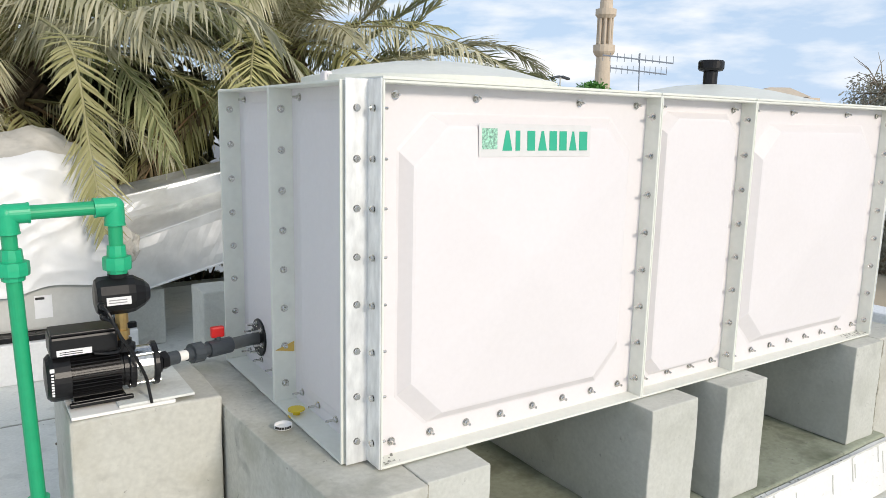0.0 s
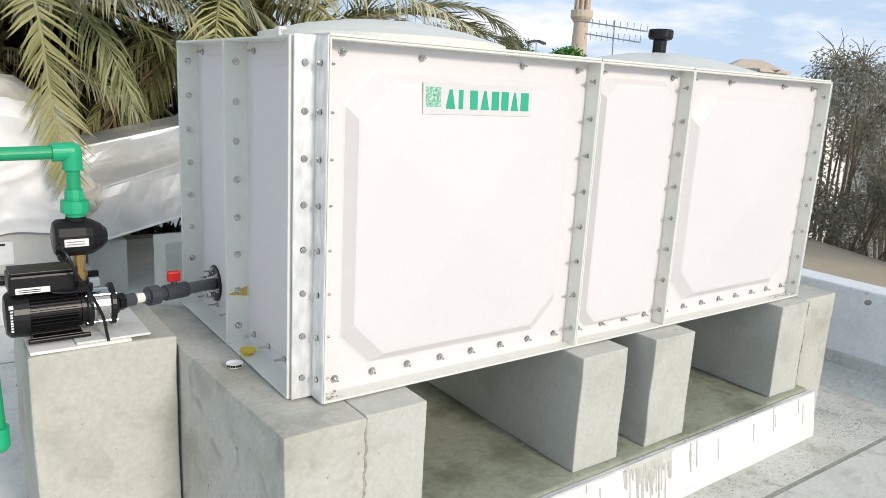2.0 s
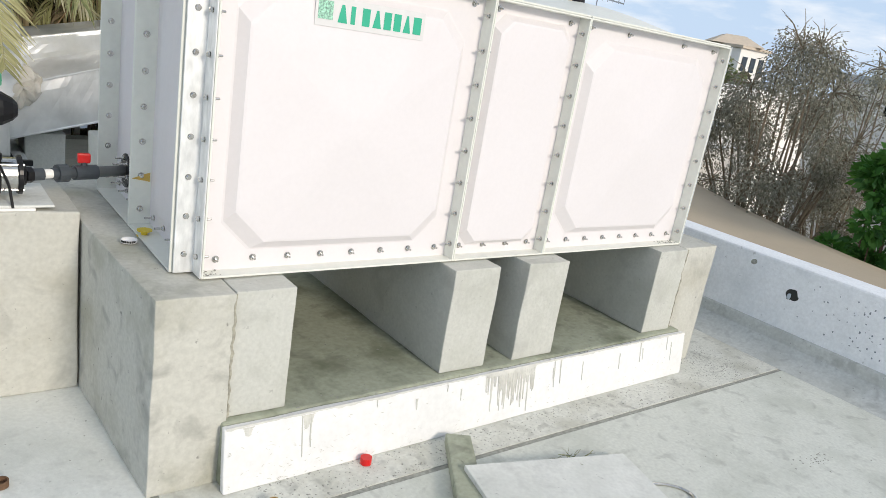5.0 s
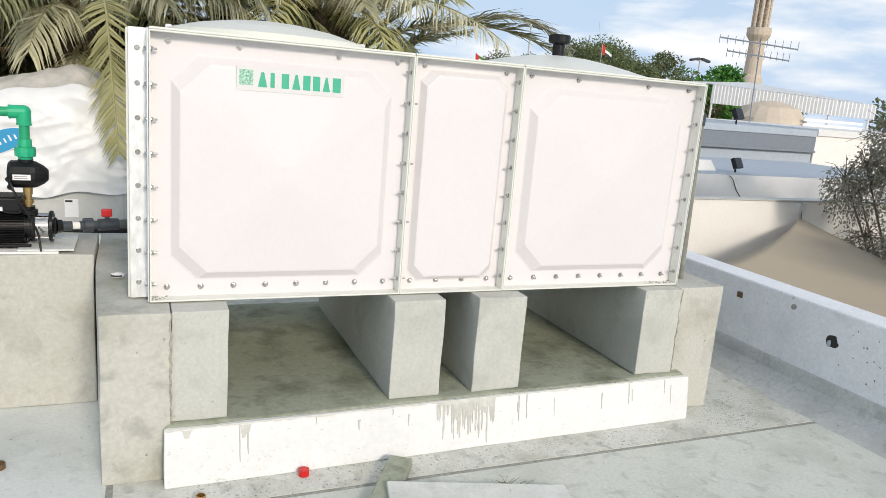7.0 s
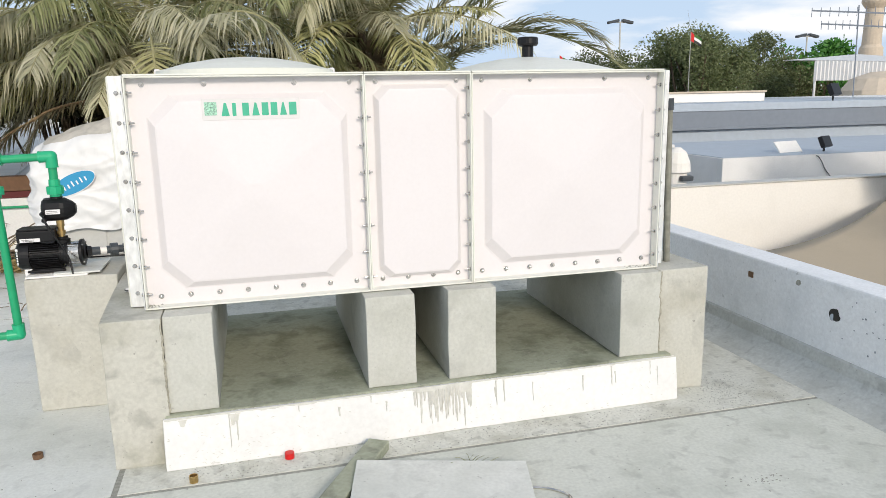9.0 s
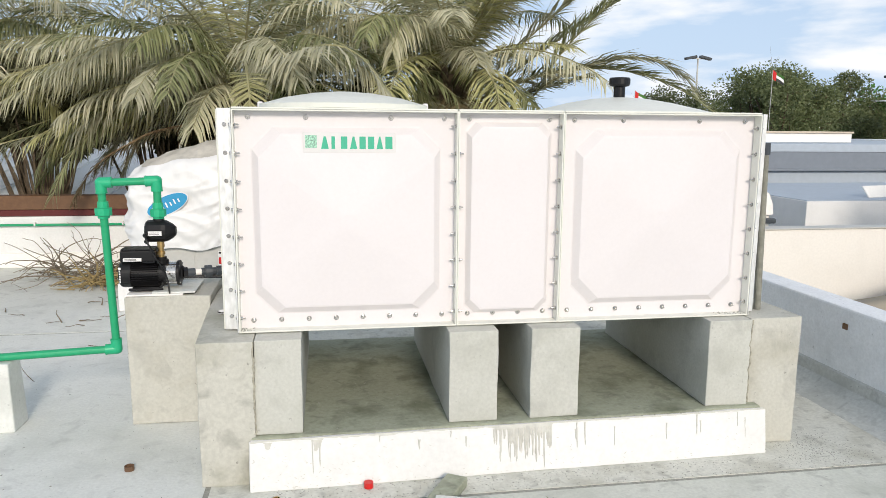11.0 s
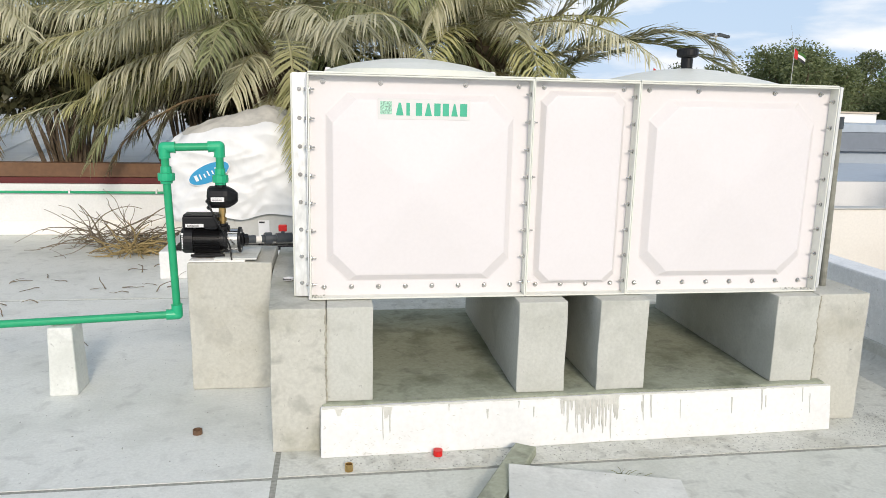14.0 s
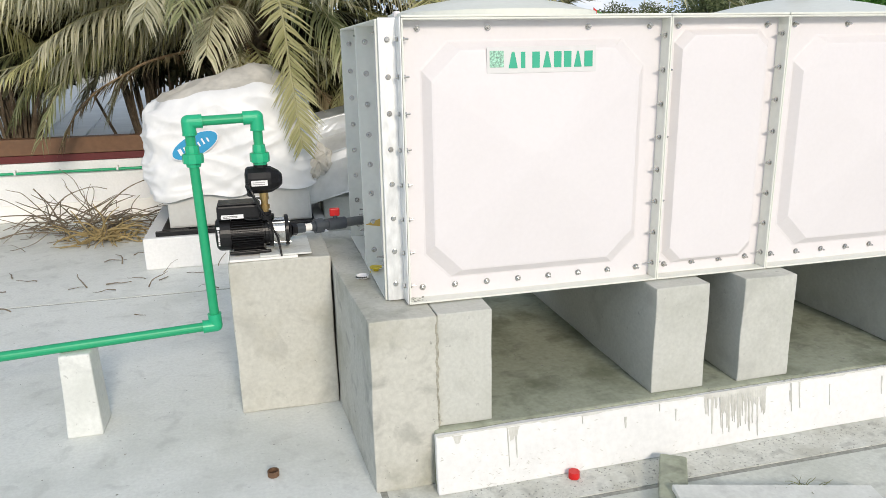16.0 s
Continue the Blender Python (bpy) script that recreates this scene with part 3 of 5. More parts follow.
for o in (0.43, 0.93):
    bolt(X0 - .001, SY + o, TOP - 0.033, -90)

lid = part("lid", lathe(bmesh.new(), [(0.405, 0.0), (0.43, 0.004), (0.432, 0.026), (0.42, 0.030), (0.41, 0.031), (0.30, 0.062), (0.16, 0.085), (0.05, 0.094), (0.004, 0.095)], (0.5, 0.58, TOP + .010), "Z", 48), GRPW, tank, "low domed round fibreglass lid", smooth=False)
for x, s in ((0.085, -1), (0.915, 1)):
    bm = boxed(x - .014, x + .014, 0.49, 0.53, TOP + .010, TOP + .048, bevel=.008)
    rod(bm, (x, 0.482, TOP + .034), (x, 0.538, TOP + .034), .007, seg=10)
    part("lug", bm, GRP, lid, "white lifting lug")
dome = part("roof_dome", lathe(bmesh.new(), [(0.50, 0.0), (0.49, 0.006), (0.40, 0.028), (0.28, 0.056), (0.16, 0.077), (0.06, 0.086), (0.004, 0.087)], (2.0, 0.58, TOP + .010), "Z", 48), GRPW, tank, "low domed roof panel")
vent = part("vent", lathe(bmesh.new(), [(0.054, 0.0), (0.054, 0.006), (0.031, 0.010), (0.031, 0.085)], (2.0, 0.58, TOP + .088), "Z", 20), BLACK, tank, "black plastic air vent")
part("vent_cap", lathe(bmesh.new(), [(0.031, 0.066), (0.050, 0.070), (0.057, 0.080), (0.057, 0.108), (0.052, 0.115), (0.02, 0.117)], (2.0, 0.58, TOP + .088), "Z", 24), BLACK, vent)

# sticker with the maker's mark as plain green shapes
bm = boxed(0.303, 0.714, 0, 0.0014, -0.045, 0.045, bevel=0.0005, seg=1)
STK = pose(0, 0.0195, 1.529, -2.1)
sticker = part("sticker", bm, material("sticker_white", (0.70, 0.69, 0.68), 0.5, grain=0.03), tank, "white sticker with green marks", m=STK)
for k, (a, b) in enumerate(((0.382, 0.422), (0.428, 0.450), (0.470, 0.504), (0.510, 0.548), (0.552, 0.586), (0.590, 0.624), (0.628, 0.664), (0.668, 0.706))):
    bm = boxed(a, b - .006, -0.0012, -0.0001, -0.028, 0.027)
    for v in bm.verts:
        if v.co.z > 0 and k in (0, 3, 6):
            v.co.x += (0.012 if v.co.x < (a + b) / 2 else -0.012)
    part("green_mark", bm, LABELG, sticker, m=STK)
part("grey_green_square", boxed(0.313, 0.364, -0.0012, -0.0001, -0.024, 0.032), material("pale_green_print", (0.30, 0.55, 0.42), 0.45, grain=0.6, scale=160), sticker, m=STK)

# ---- pump, its pedestal and pipes ----
pedestal = thing("pump_pedestal", (-0.435, 0.87, 0), "square grey cast concrete pedestal under the pump", "pedestal")
part("block", rough_block(-0.655, -0.222, 0.645, 1.12, 0, 0.706, 11, 0.005, 8, 0.008), CONCB, pedestal)
board = thing("cement_board", (-0.47, 0.8, 0.707), "two thin pale cement boards on the pedestal", "board")
part("sheet", boxed(-0.648, -0.36, 0.652, 0.99, 0.708, 0.718, bevel=0.002), CREAM, board)
part("sheet", boxed(-0.52, -0.30, 0.66, 0.97, 0.7185, 0.727, bevel=0.002), SCREED, board)

AX = (0.775, 0.808)                            # the pump's axis: y, z
pump = thing("water_pump", (-0.54, AX[0], 0.727), "black electric booster pump with a steel sleeve on boards", "pump")


def turned(name, x0, rings, mat, parent, label="", seg=28, smooth=False):
    return part(name, lathe(bmesh.new(), [(r, h) for r, h in rings], (x0, *AX), "X", seg), mat, parent, label, smooth)


motor = turned("motor", -0.640, [(0.052, 0), (0.054, 0.002), (0.054, 0.150), (0.058, 0.152), (0.058, 0.168)], BLACK, pump, "black finned motor")
FIN = mesh_of("fin", boxed(-0.632, -0.498, -0.0013, 0.0013, 0.050, 0.071), BLACK)
for k in range(36):
    if k not in (34, 35, 0, 1, 2):
        part("fin", None, None, motor, m=pose(0, AX[0], AX[1], k * 10), data=FIN)
fan = turned("fan_cover", -0.700, [(0.030, 0), (0.060, 0.003), (0.070, 0.012), (0.073, 0.022), (0.073, 0.066)], BLACK, pump)
for z in (-0.035, -0.027, -0.018, -0.010, -0.002, 0.008, 0.016, 0.026):
    part("white_mark", boxed(-0.6875, -0.6805, -0.0735, -0.0728, z, z + 0.0055), LABELW, fan, m=pose(0, AX[0], AX[1]))
part("white_mark", boxed(-0.690, -0.678, -0.0735, -0.0728, 0.036, 0.048), LABELW, fan, m=pose(0, AX[0], AX[1]))
tbox = part("terminal_box", boxed(-0.685, -0.502, 0.722, 0.838, 0.878, 0.940, bevel=0.008), BLACK, pump)
part("box_lid", boxed(-0.680, -0.507, 0.726, 0.834, 0.9405, 0.949, bevel=0.003), BLACK, tbox)
part("rating_plate", boxed(-0.668, -0.575, 0.7195, 0.7215, 0.884, 0.902), LABELW, tbox, "white rating plate with unreadable print")
for z in (0.888, 0.894):
    part("print_bar", boxed(-0.660, -0.60, 0.7187, 0.7193, z, z + 0.0022), INK, tbox)
turned("bracket", -0.474, [(0.066, 0), (0.068, 0.003), (0.068, 0.018), (0.05, 0.02)], BLACK, pump)
turned("steel_sleeve", -0.454, [(0.060, 0), (0.060, 0.050)], STEEL, pump, "brushed steel pump sleeve", 36, False)
head = turned("pump_head", -0.404, [(0.066, 0), (0.069, 0.004), (0.069, 0.016), (0.04, 0.022), (0.036, 0.030)], BLACK, pump)
for a in (45, 135, 225, 315):
    y, z = AX[0] + 0.063 * math.cos(radians(a)), AX[1] + 0.063 * math.sin(radians(a))
    part("tie_rod", rodded((-0.475, y, z), (-0.383, y, z), 0.0042, seg=8), STEEL, pump)
foot = part("foot", boxed(-0.645, -0.47, 0.700, 0.716, 0.7275, 0.740, bevel=0.003), BLACK, pump)
part("foot", boxed(-0.645, -0.47, 0.834, 0.850, 0.7275, 0.740, bevel=0.003), BLACK, pump)
part("foot_plate", boxed(-0.63, -0.49, 0.716, 0.834, 0.7275, 0.742, bevel=0.002), BLACK, pump)
part("discharge_port", lathe(bmesh.new(), [(0.036, 0), (0.036, 0.018), (0.026, 0.022), (0.026, 0.034)], (-0.482, AX[0] - 0.004, 0.865), "Z", 20), BLACK, pump)
CY = 0.765
ctrl = thing("pressure_controller", (-0.482, CY, 0.9), "black pressure controller with a white label on a brass nipple", "controller")
part("brass_nipple", lathe(bmesh.new(), [(0.016, 0), (0.016, 0.012), (0.021, 0.013), (0.021, 0.030), (0.015, 0.031), (0.015, 0.052), (0.019, 0.053), (0.019, 0.085)], (-0.482, CY, 0.899), "Z", 12), BRASS, ctrl, "brass nipple")
bm = lathe(bmesh.new(), [(0.030, 0.0), (0.050, 0.004), (0.059, 0.014), (0.060, 0.030), (0.060, 0.090), (0.057, 0.110), (0.040, 0.140), (0.024, 0.156), (0.01, 0.158)], (-0.556, CY, 1.040), "X", 14)
part("body", bm, BLACK, ctrl)
part("top_neck", lathe(bmesh.new(), [(0.030, 0), (0.030, 0.012), (0.022, 0.014), (0.022, 0.022)], (-0.486, CY, 1.094), "Z", 16), BLACK, ctrl)
part("label", boxed(-0.530, -0.462, CY - 0.0625, CY - 0.0595, 1.022, 1.046, bevel=0.0005, seg=1), LABELW, ctrl, "white label with unreadable print")
for z in (1.028, 1.036):
    part("print_bar", boxed(-0.524, -0.474, CY - 0.0632, CY - 0.0626, z, z + 0.003), material("grey_ink", (0.3, 0.3, 0.3), 0.5), ctrl)
for x, z in ((-0.545, 1.025), (-0.540, 0.992)):
    part("cable_gland", lathe(bmesh.new(), [(0.012, 0), (0.012, -0.012), (0.009, -0.016), (0.007, -0.024)], (x, CY - 0.055, z), "Y", 12), BLACK, ctrl)
part("cable", tube(bmesh.new(), smooth_line([(-0.545, CY - .078, 1.025), (-0.530, CY - .10, 1.005), (-0.508, CY - .105, 0.945), (-0.470, CY - .10, 0.875), (-0.44, CY - .095, 0.80), (-0.432, CY - .10, 0.75), (-0.428, CY - .105, 0.715)]), 0.0048, 8), BLACK, ctrl, "black cable hanging loose")
part("cable", tube(bmesh.new(), smooth_line([(-0.540, CY - .078, 0.992), (-0.520, CY - .098, 0.975), (-0.500, CY - .09, 0.92), (-0.505, CY - .07, 0.885), (-0.54, CY - .055, 0.878), (-0.57, CY - .05, 0.882)]), 0.0048, 8), BLACK, ctrl, "black cable to the motor")

suction = thing("suction_line", (-0.2, 0.8, 0.79), "dark grey pipe with a union and red-handled valve into the tank", "pipe")
P0, P1 = Vector((-0.376, 0.778, 0.806)), Vector((-0.004, 0.895, 0.800))
DIR = (P1 - P0).normalized()


def along(name, d0, d1, r, mat, label="", seg=20, r2=None):
    return part(name, rodded(P0 + DIR * d0, P0 + DIR * d1, r, r2, seg), mat, suction, label)


along("hex_adapter", 0.0, 0.022, 0.030, BLACK, seg=6), along("pipe", 0.02, 0.062, 0.022, DKGREY), along("nipple", 0.062, 0.098, 0.017, CREAM, "clear cream nipple")
along("socket", 0.094, 0.122, 0.021, DKGREY), along("union", 0.112, 0.150, 0.034, DKGREY, seg=12), along("pipe", 0.150, 0.18, 0.020, DKGREY)
valve = along("valve_body", 0.176, 0.262, 0.028, DKGREY, "dark grey ball valve")
along("pipe", 0.26, 0.40, 0.021, material("mid_grey_pvc", (0.13, 0.135, 0.13), 0.45))
c = P0 + DIR * 0.214
part("valve_stem", rodded(c + Vector((0, 0, 0.02)), c + Vector((0, 0, 0.04)), 0.011, seg=12), DKGREY, valve)
part("valve_handle", boxed(c.x - 0.024, c.x + 0.022, c.y - 0.011, c.y + 0.011, c.z + 0.036, c.z + 0.074, bevel=0.006), RED, valve, "red plastic valve handle")
port = part("port_flange", lathe(bmesh.new(), [(0.030, -0.012), (0.066, -0.012), (0.068, -0.010), (0.068, 0.0)], (-0.001, P1.y, P1.z), "X", 28), BLACK, tank, "black bolted pipe flange")
for k in range(6):
    a = 2 * math.pi * k / 6 + 0.3
    part("flange_bolt", None, None, port, m=pose(-0.013, P1.y + 0.049 * math.cos(a), P1.z + 0.049 * math.sin(a), 0, 0, -90), data=NUTL)
bm = bmesh.new()
q = ((-0.068, 0.850), (-0.006, 0.872), (-0.006, 0.838))
fr, bk = [bm.verts.new((x, 0.5705, z)) for x, z in q], [bm.verts.new((x, 0.5728, z)) for x, z in q]
bm.faces.new(fr), bm.faces.new(bk)
for k in range(3):
    bm.faces.new((fr[k], fr[(k + 1) % 3], bk[(k + 1) % 3], bk[k]))
part("tape_arrow", bm, material("ochre_tape", (0.62, 0.42, 0.10), 0.6), tank, "ochre tape arrow")

# green pipework
R = 0.0205
riser = thing("green_pipe", (-0.74, 0.755, 0.38), "green plastic water pipe with elbows and unions running over the roof", "pipe")


def elbow(p, a, b):
    """An elbow fitting at p with sockets towards the ways a and b."""
    p, a, b = Vector(p), Vector(a).normalized(), Vector(b).normalized()
    bm = bmesh.new()
    bmesh.ops.create_icosphere(bm, subdivisions=3, radius=0.0290, matrix=Matrix.Translation(p))
    for d in (a, b):
        rod(bm, p, p + d * 0.052, 0.0285, seg=28)
        rod(bm, p + d * 0.050, p + d * 0.056, 0.0300, seg=28)
    part("elbow", bm, GREENF, riser, "lighter green elbow fitting")


ER, EL, EB = Vector((-0.486, 0.765, 1.308)), Vector((-0.762, 0.753, 1.300)), Vector((-0.738, 0.755, 0.398))
EW = Vector((-3.9, 0.36, 0.385))
for p, q in ((ER, EL), (EL, EB), (EB, EW)):
    part("pipe", rodded(p, q, R, seg=20), GREEN, riser)
part("pipe", rodded(ER, (-0.486, 0.765, 1.15), R, seg=20), GREEN, riser)
elbow(ER, EL - ER, (0, 0, -1)), elbow(EL, ER - EL, EB - EL), elbow(EB, EL - EB, EW - EB)
for p, sc in (((-0.486, 0.765, 1.137), 1.0), (EL.lerp(EB, 0.17), 1.05)):
    bm = lathe(bmesh.new(), [(0.026 * sc, 0.055), (0.028 * sc, 0.03), (0.028 * sc, 0.022), (0.041 * sc, 0.020), (0.042 * sc, 0.0), (0.041 * sc, -0.018), (0.030 * sc, -0.020), (0.028 * sc, -0.034)], p, "Z", 10)
    part("union", bm, GREENF, riser, "green union nut")
part("brass_insert", lathe(bmesh.new(), [(0.024, 0), (0.024, -0.022)], (-0.486, 0.765, 1.118), "Z", 8), BRASS, riser)
post = thing("pipe_post", (-1.30, 0.70, 0), "small pale concrete post propping the green pipe", "post")
bm = rough_block(-1.372, -1.238, 0.63, 0.80, 0, 0.371, 21, 0.003, 4, 0.008)
for v in bm.verts:
    k = 1.08 - 0.16 * v.co.z / 0.36
    v.co.x, v.co.y = -1.305 + (v.co.x + 1.305) * k, 0.715 + (v.co.y - 0.715) * k
part("block", bm, SCREED, post)
stack = thing("standing_pipe", (2.635, 0.13, LEG_TOP), "weathered grey upright pipe with a dark cap beside the tank", "pipe")
part("pipe", rodded((2.635, 0.13, LEG_TOP), (2.612, 0.13, 1.50), 0.018, seg=14), material("weathered_pipe", (0.25, 0.25, 0.21), 0.8, grain=0.2), stack)
part("cap", rodded((2.613, 0.13, 1.475), (2.611, 0.13, 1.535), 0.023, seg=14), DKGREY, stack)

# ---- covered air-conditioning unit and duct ----
acbase = solid("unit_plinth", rough_block(-1.39, 0.0, 3.20, 4.5, 0, 0.245, 31, 0.003, 5, 0.01), PAINT, "white painted plinth under the air-conditioning unit", "plinth")
ac = thing("air_conditioner", (-0.75, 3.7, 0.246), "grey rooftop air-conditioning unit under a white plastic cover", "air conditioner")
part("cabinet", boxed(-1.20, -0.12, 3.32, 4.25, 0.285, 0.56, bevel=0.01), ACGREY, ac)
part("cabinet_panel", boxed(-1.185, -0.76, 3.312, 3.3185, 0.30, 0.60, bevel=0.002), ACGREY, ac)
part("cabinet_panel", boxed(-0.74, -0.14, 3.312, 3.3185, 0.30, 0.60, bevel=0.002), ACGREY, ac)
for x in (-1.16, -0.66, -0.2):
    part("skid", boxed(x - 0.1, x + 0.1, 3.28, 4.28, 0.246, 0.284, bevel=0.004), BLACK, ac)
part("rail", boxed(-1.30, 0.0, 3.235, 3.275, 0.247, 0.283, bevel=.004), BLACK, ac, "black steel base rail")
part("notice", boxed(-0.555, -0.46, 3.307, 3.3115, 0.36, 0.50), LABELW, ac, "white notice with unreadable print")
part("print_bar", boxed(-0.55, -0.50, 3.3055, 3.3068, 0.475, 0.49), INK, ac)


def cover():
    """A tied plastic sheet over the unit: a bulging, wrinkled box open below."""
    bm = bmesh.new()
    n, hn, rows = 190, 56, []
    for j in range(hn + 8):
        row = []
        for i in range(n):
            a = 2 * math.pi * i / n
            c, s_ = math.cos(a), math.sin(a)
            k = (abs(c) ** 5 + abs(s_) ** 5) ** (-1 / 5)
            if j <= hn:
                h = j / hn
                shrink = 1.0 - 0.05 * h ** 3 + 0.03 * math.sin(h * 3.1)
            else:
                h = 1.0
                shrink = 0.95 * (1 - ((j - hn) / 8.0) ** 1.4)
            x, y = -0.69 + 0.63 * k * c * shrink, 3.79 + 0.52 * k * s_ * shrink
            hem = 0.50 + 0.05 * (x + 1.3) + 0.02 * math.sin(9 * a)
            ridge = 0.20 * max(0, 1 - abs(x + 0.50) / 0.62) * (1 - min(1, abs(y - 3.7) / 0.9))
            z = hem + (1.13 - hem) * h + (0.0 if j <= hn else 0.16 * math.sin(min(1, (j - hn) / 5.0) * 1.57)) + ridge * h
            warp = 0.25 * noise.noise((x * 2.2, y * 2.2, z * 2.2))
            fold = abs(noise.noise((x * 2.4 + z * 5.2 + warp * 3, y * 3.0, z * 1.3 - x * 1.2)))
            crease = abs(noise.noise((x * 4.5 - z * 8.5 + warp * 6, y * 5, z * 2.5 + x * 2 + 9)))
            w = 0.034 - 0.060 * fold ** 0.8 + 0.034 * (0.4 - crease ** 0.7) + noise.noise((x * 22 + z * 18, y * 16, z * 12)) * 0.007
            row.append(bm.verts.new((x + w * c * 1.2, y + w * s_ * 1.2, z + w * (0.9 if j > hn - 3 else 0.3))))
        rows.append(row)
    for j, (p, q) in enumerate(zip(rows, rows[1:])):
        for i in range(n):
            f = bm.faces.new((p[i], p[(i + 1) % n], q[(i + 1) % n], q[i]))
            f.material_index = 1 if j >= hn + 2 else 0
    bm.faces.new(rows[-1]).material_index = 1
    return bm


sheet = part("plastic_cover", cover(), (SHEET, SHEETD), ac, "wrinkled white plastic cover, dusty on top", smooth=True)
LOGO = pose(-0.945, 3.222, 0.925, 90, -25, 4)
bm = bmesh.new()
bmesh.ops.create_cone(bm, cap_ends=True, segments=40, radius1=1, radius2=1, depth=0.006, matrix=Matrix.Diagonal((0.185, 0.082, 1, 1)))
emblem = part("blue_oval", bm, LABELW, sheet, "blue oval emblem", m=LOGO)
bm = bmesh.new()
bmesh.ops.create_cone(bm, cap_ends=True, segments=40, radius1=1, radius2=1, depth=0.006, matrix=Matrix.Translation((0, 0, .003)) @ Matrix.Diagonal((0.178, 0.075, 1, 1)))
part("oval_field", bm, BLUE, sheet, m=LOGO)
for k in range(7):
    w = 0.012 if k else 0.026
    x = -0.115 + k * 0.036
    part("oval_mark", boxed(x - w / 2, x + w / 2, -0.022, 0.012 + 0.012 * (k % 2) + (0.016 if not k else 0), 0.0065, 0.0085, bevel=0.001, seg=1), LABELW, sheet, m=LOGO)


def duct_section(x):
    """The duct's outline at x: a front face, a sloping shoulder, a second face further back and a flat top."""
    zb, zt, z2 = 0.31 + 0.26 * (x + 0.39), 0.64 + 0.31 * (x + 0.39), 1.015 + 0.225 * (x - 0.043)
    zm = max(zt + 0.03, zt + 0.10 - 0.05 * x)
    return [(3.46, zb), (3.455, zt), (3.80, min(zm, z2 - 0.01)), (3.90, z2), (4.34, z2 + 0.03), (4.38, zb)]


def duct():
    bm = bmesh.new()
    n, rows = 60, []
    for i in range(n + 1):
        x = -0.42 + 2.6 * i / n
        sec = duct_section(x)
        pts = []
        for (y0, z0), (y1, z1) in zip(sec, sec[1:] + sec[:1]):
            for k in range(5):
                y, z = y0 + (y1 - y0) * k / 5, z0 + (z1 - z0) * k / 5
                dent = 0.0 if k == 0 else 0.020 * noise.noise((x * 3.1, y * 4, z * 4 + 2)) + 0.010 * abs(noise.noise((x * 7 + z * 9, y * 6, z * 5)))
                pts.append(bm.verts.new((x, y + dent * (1 if abs(y1 - y0) < 0.2 else 0.2), z + dent * (0.2 if abs(y1 - y0) < 0.2 else 1))))
        rows.append(pts)
    m = len(rows[0])
    for p, q in zip(rows, rows[1:]):
        for k in range(m):
            bm.faces.new((p[k], p[(k + 1) % m], q[(k + 1) % m], q[k]))
    bm.faces.new(rows[0]), bm.faces.new(rows[-1])
    return bm


dct = thing("insulated_duct", (0.6, 3.9, 0.3), "silver foil-clad air duct rising beside the covered unit", "duct")
part("cladding", duct(), FOIL, dct)
for k in (0, 1, 3):
    bm = bmesh.new()
    tube(bm, [(x, duct_section(x)[k][0] - 0.004, duct_section(x)[k][1]) for x in (-0.42 + 2.6 * i / 12 for i in range(13))], 0.008, 6)
    part("seam_bead", bm, FOIL, dct, "bright folded edge seam")
for x in (-0.40, -0.27):
    part("seam_band", boxed(x, x + 0.018, 3.440, 3.452, 0.31 + 0.26 * (x + 0.39), 0.63 + 0.31 * (x + 0.39), bevel=.002), FOIL, dct)
bm = bmesh.new()
bmesh.ops.create_icosphere(bm, subdivisions=4, radius=1, matrix=Matrix.Translation((-0.12, 3.42, 0.74)) @ Matrix.Diagonal((0.19, 0.09, 0.13, 1)))
for v in bm.verts:
    v.co += 0.055 * noise.noise_vector(v.co * 9) + 0.03 * noise.noise_vector(v.co * 23)
solid("crumpled_sheet", bm, SHEETD, "crumpled dusty beige plastic sheet at the duct joint", "plastic sheet")
for x0, x1, y0, y1, h, nm in ((0.25, 0.52, 2.6, 2.86, 0.58, "duct_block"), (0.0, 0.26, 3.62, 3.95, 0.395, "duct_block"), (1.5, 1.8, 3.62, 3.95, 0.80, "duct_block")):
    solid(nm, rough_block(x0, x1, y0, y1, 0, h, int(x0 * 9) + 40, 0.004, 4, 0.01), CONC, "grey concrete block standing near the duct", "block")

# ---- low wall details at the back ----
wp = thing("wall_pipe", (-4, 5.37, 0.5), "thin green water pipe clipped along the white wall", "pipe")
part("pipe", rodded((-9, 5.365, 0.50), (-0.9, 5.365, 0.485), 0.014, seg=12), GREEN, wp)
for k in range(9):
    x = -8.4 + k * 0.93
    part("clip", boxed(x, x + 0.018, 5.345, 5.40, 0.475, 0.52, bevel=0.004), LABELW, wp)
nb = thing("neighbour_roof", (-4, 9, 0), "pale grey sheet roof of the building behind the wall", "building")
bm = bmesh.new()
for k in range(30):
    x = -14 + k * 0.5
    for q in (((x, 6.9, 0.62), (x + 0.47, 6.9, 0.62), (x + 0.47, 11.5, 1.16), (x, 11.5, 1.16)), ((x + 0.47, 6.9, 0.62), (x + 0.5, 6.9, 0.65), (x + 0.5, 11.5, 1.19), (x + 0.47, 11.5, 1.16)), ((x + 0.5, 6.9, 0.65), (x + 0.5, 6.9, 0.62), (x + 0.5, 11.5, 1.16), (x + 0.5, 11.5, 1.19))):
        bm.faces.new([bm.verts.new(p) for p in q])
bmesh.ops.remove_doubles(bm, verts=bm.verts, dist=0.0005)
part("roof", bm, ROOFM, nb)
part("ridge", boxed(-14, 1, 11.4, 11.7, 1.12, 1.30, bevel=0.02), CREAM, nb)
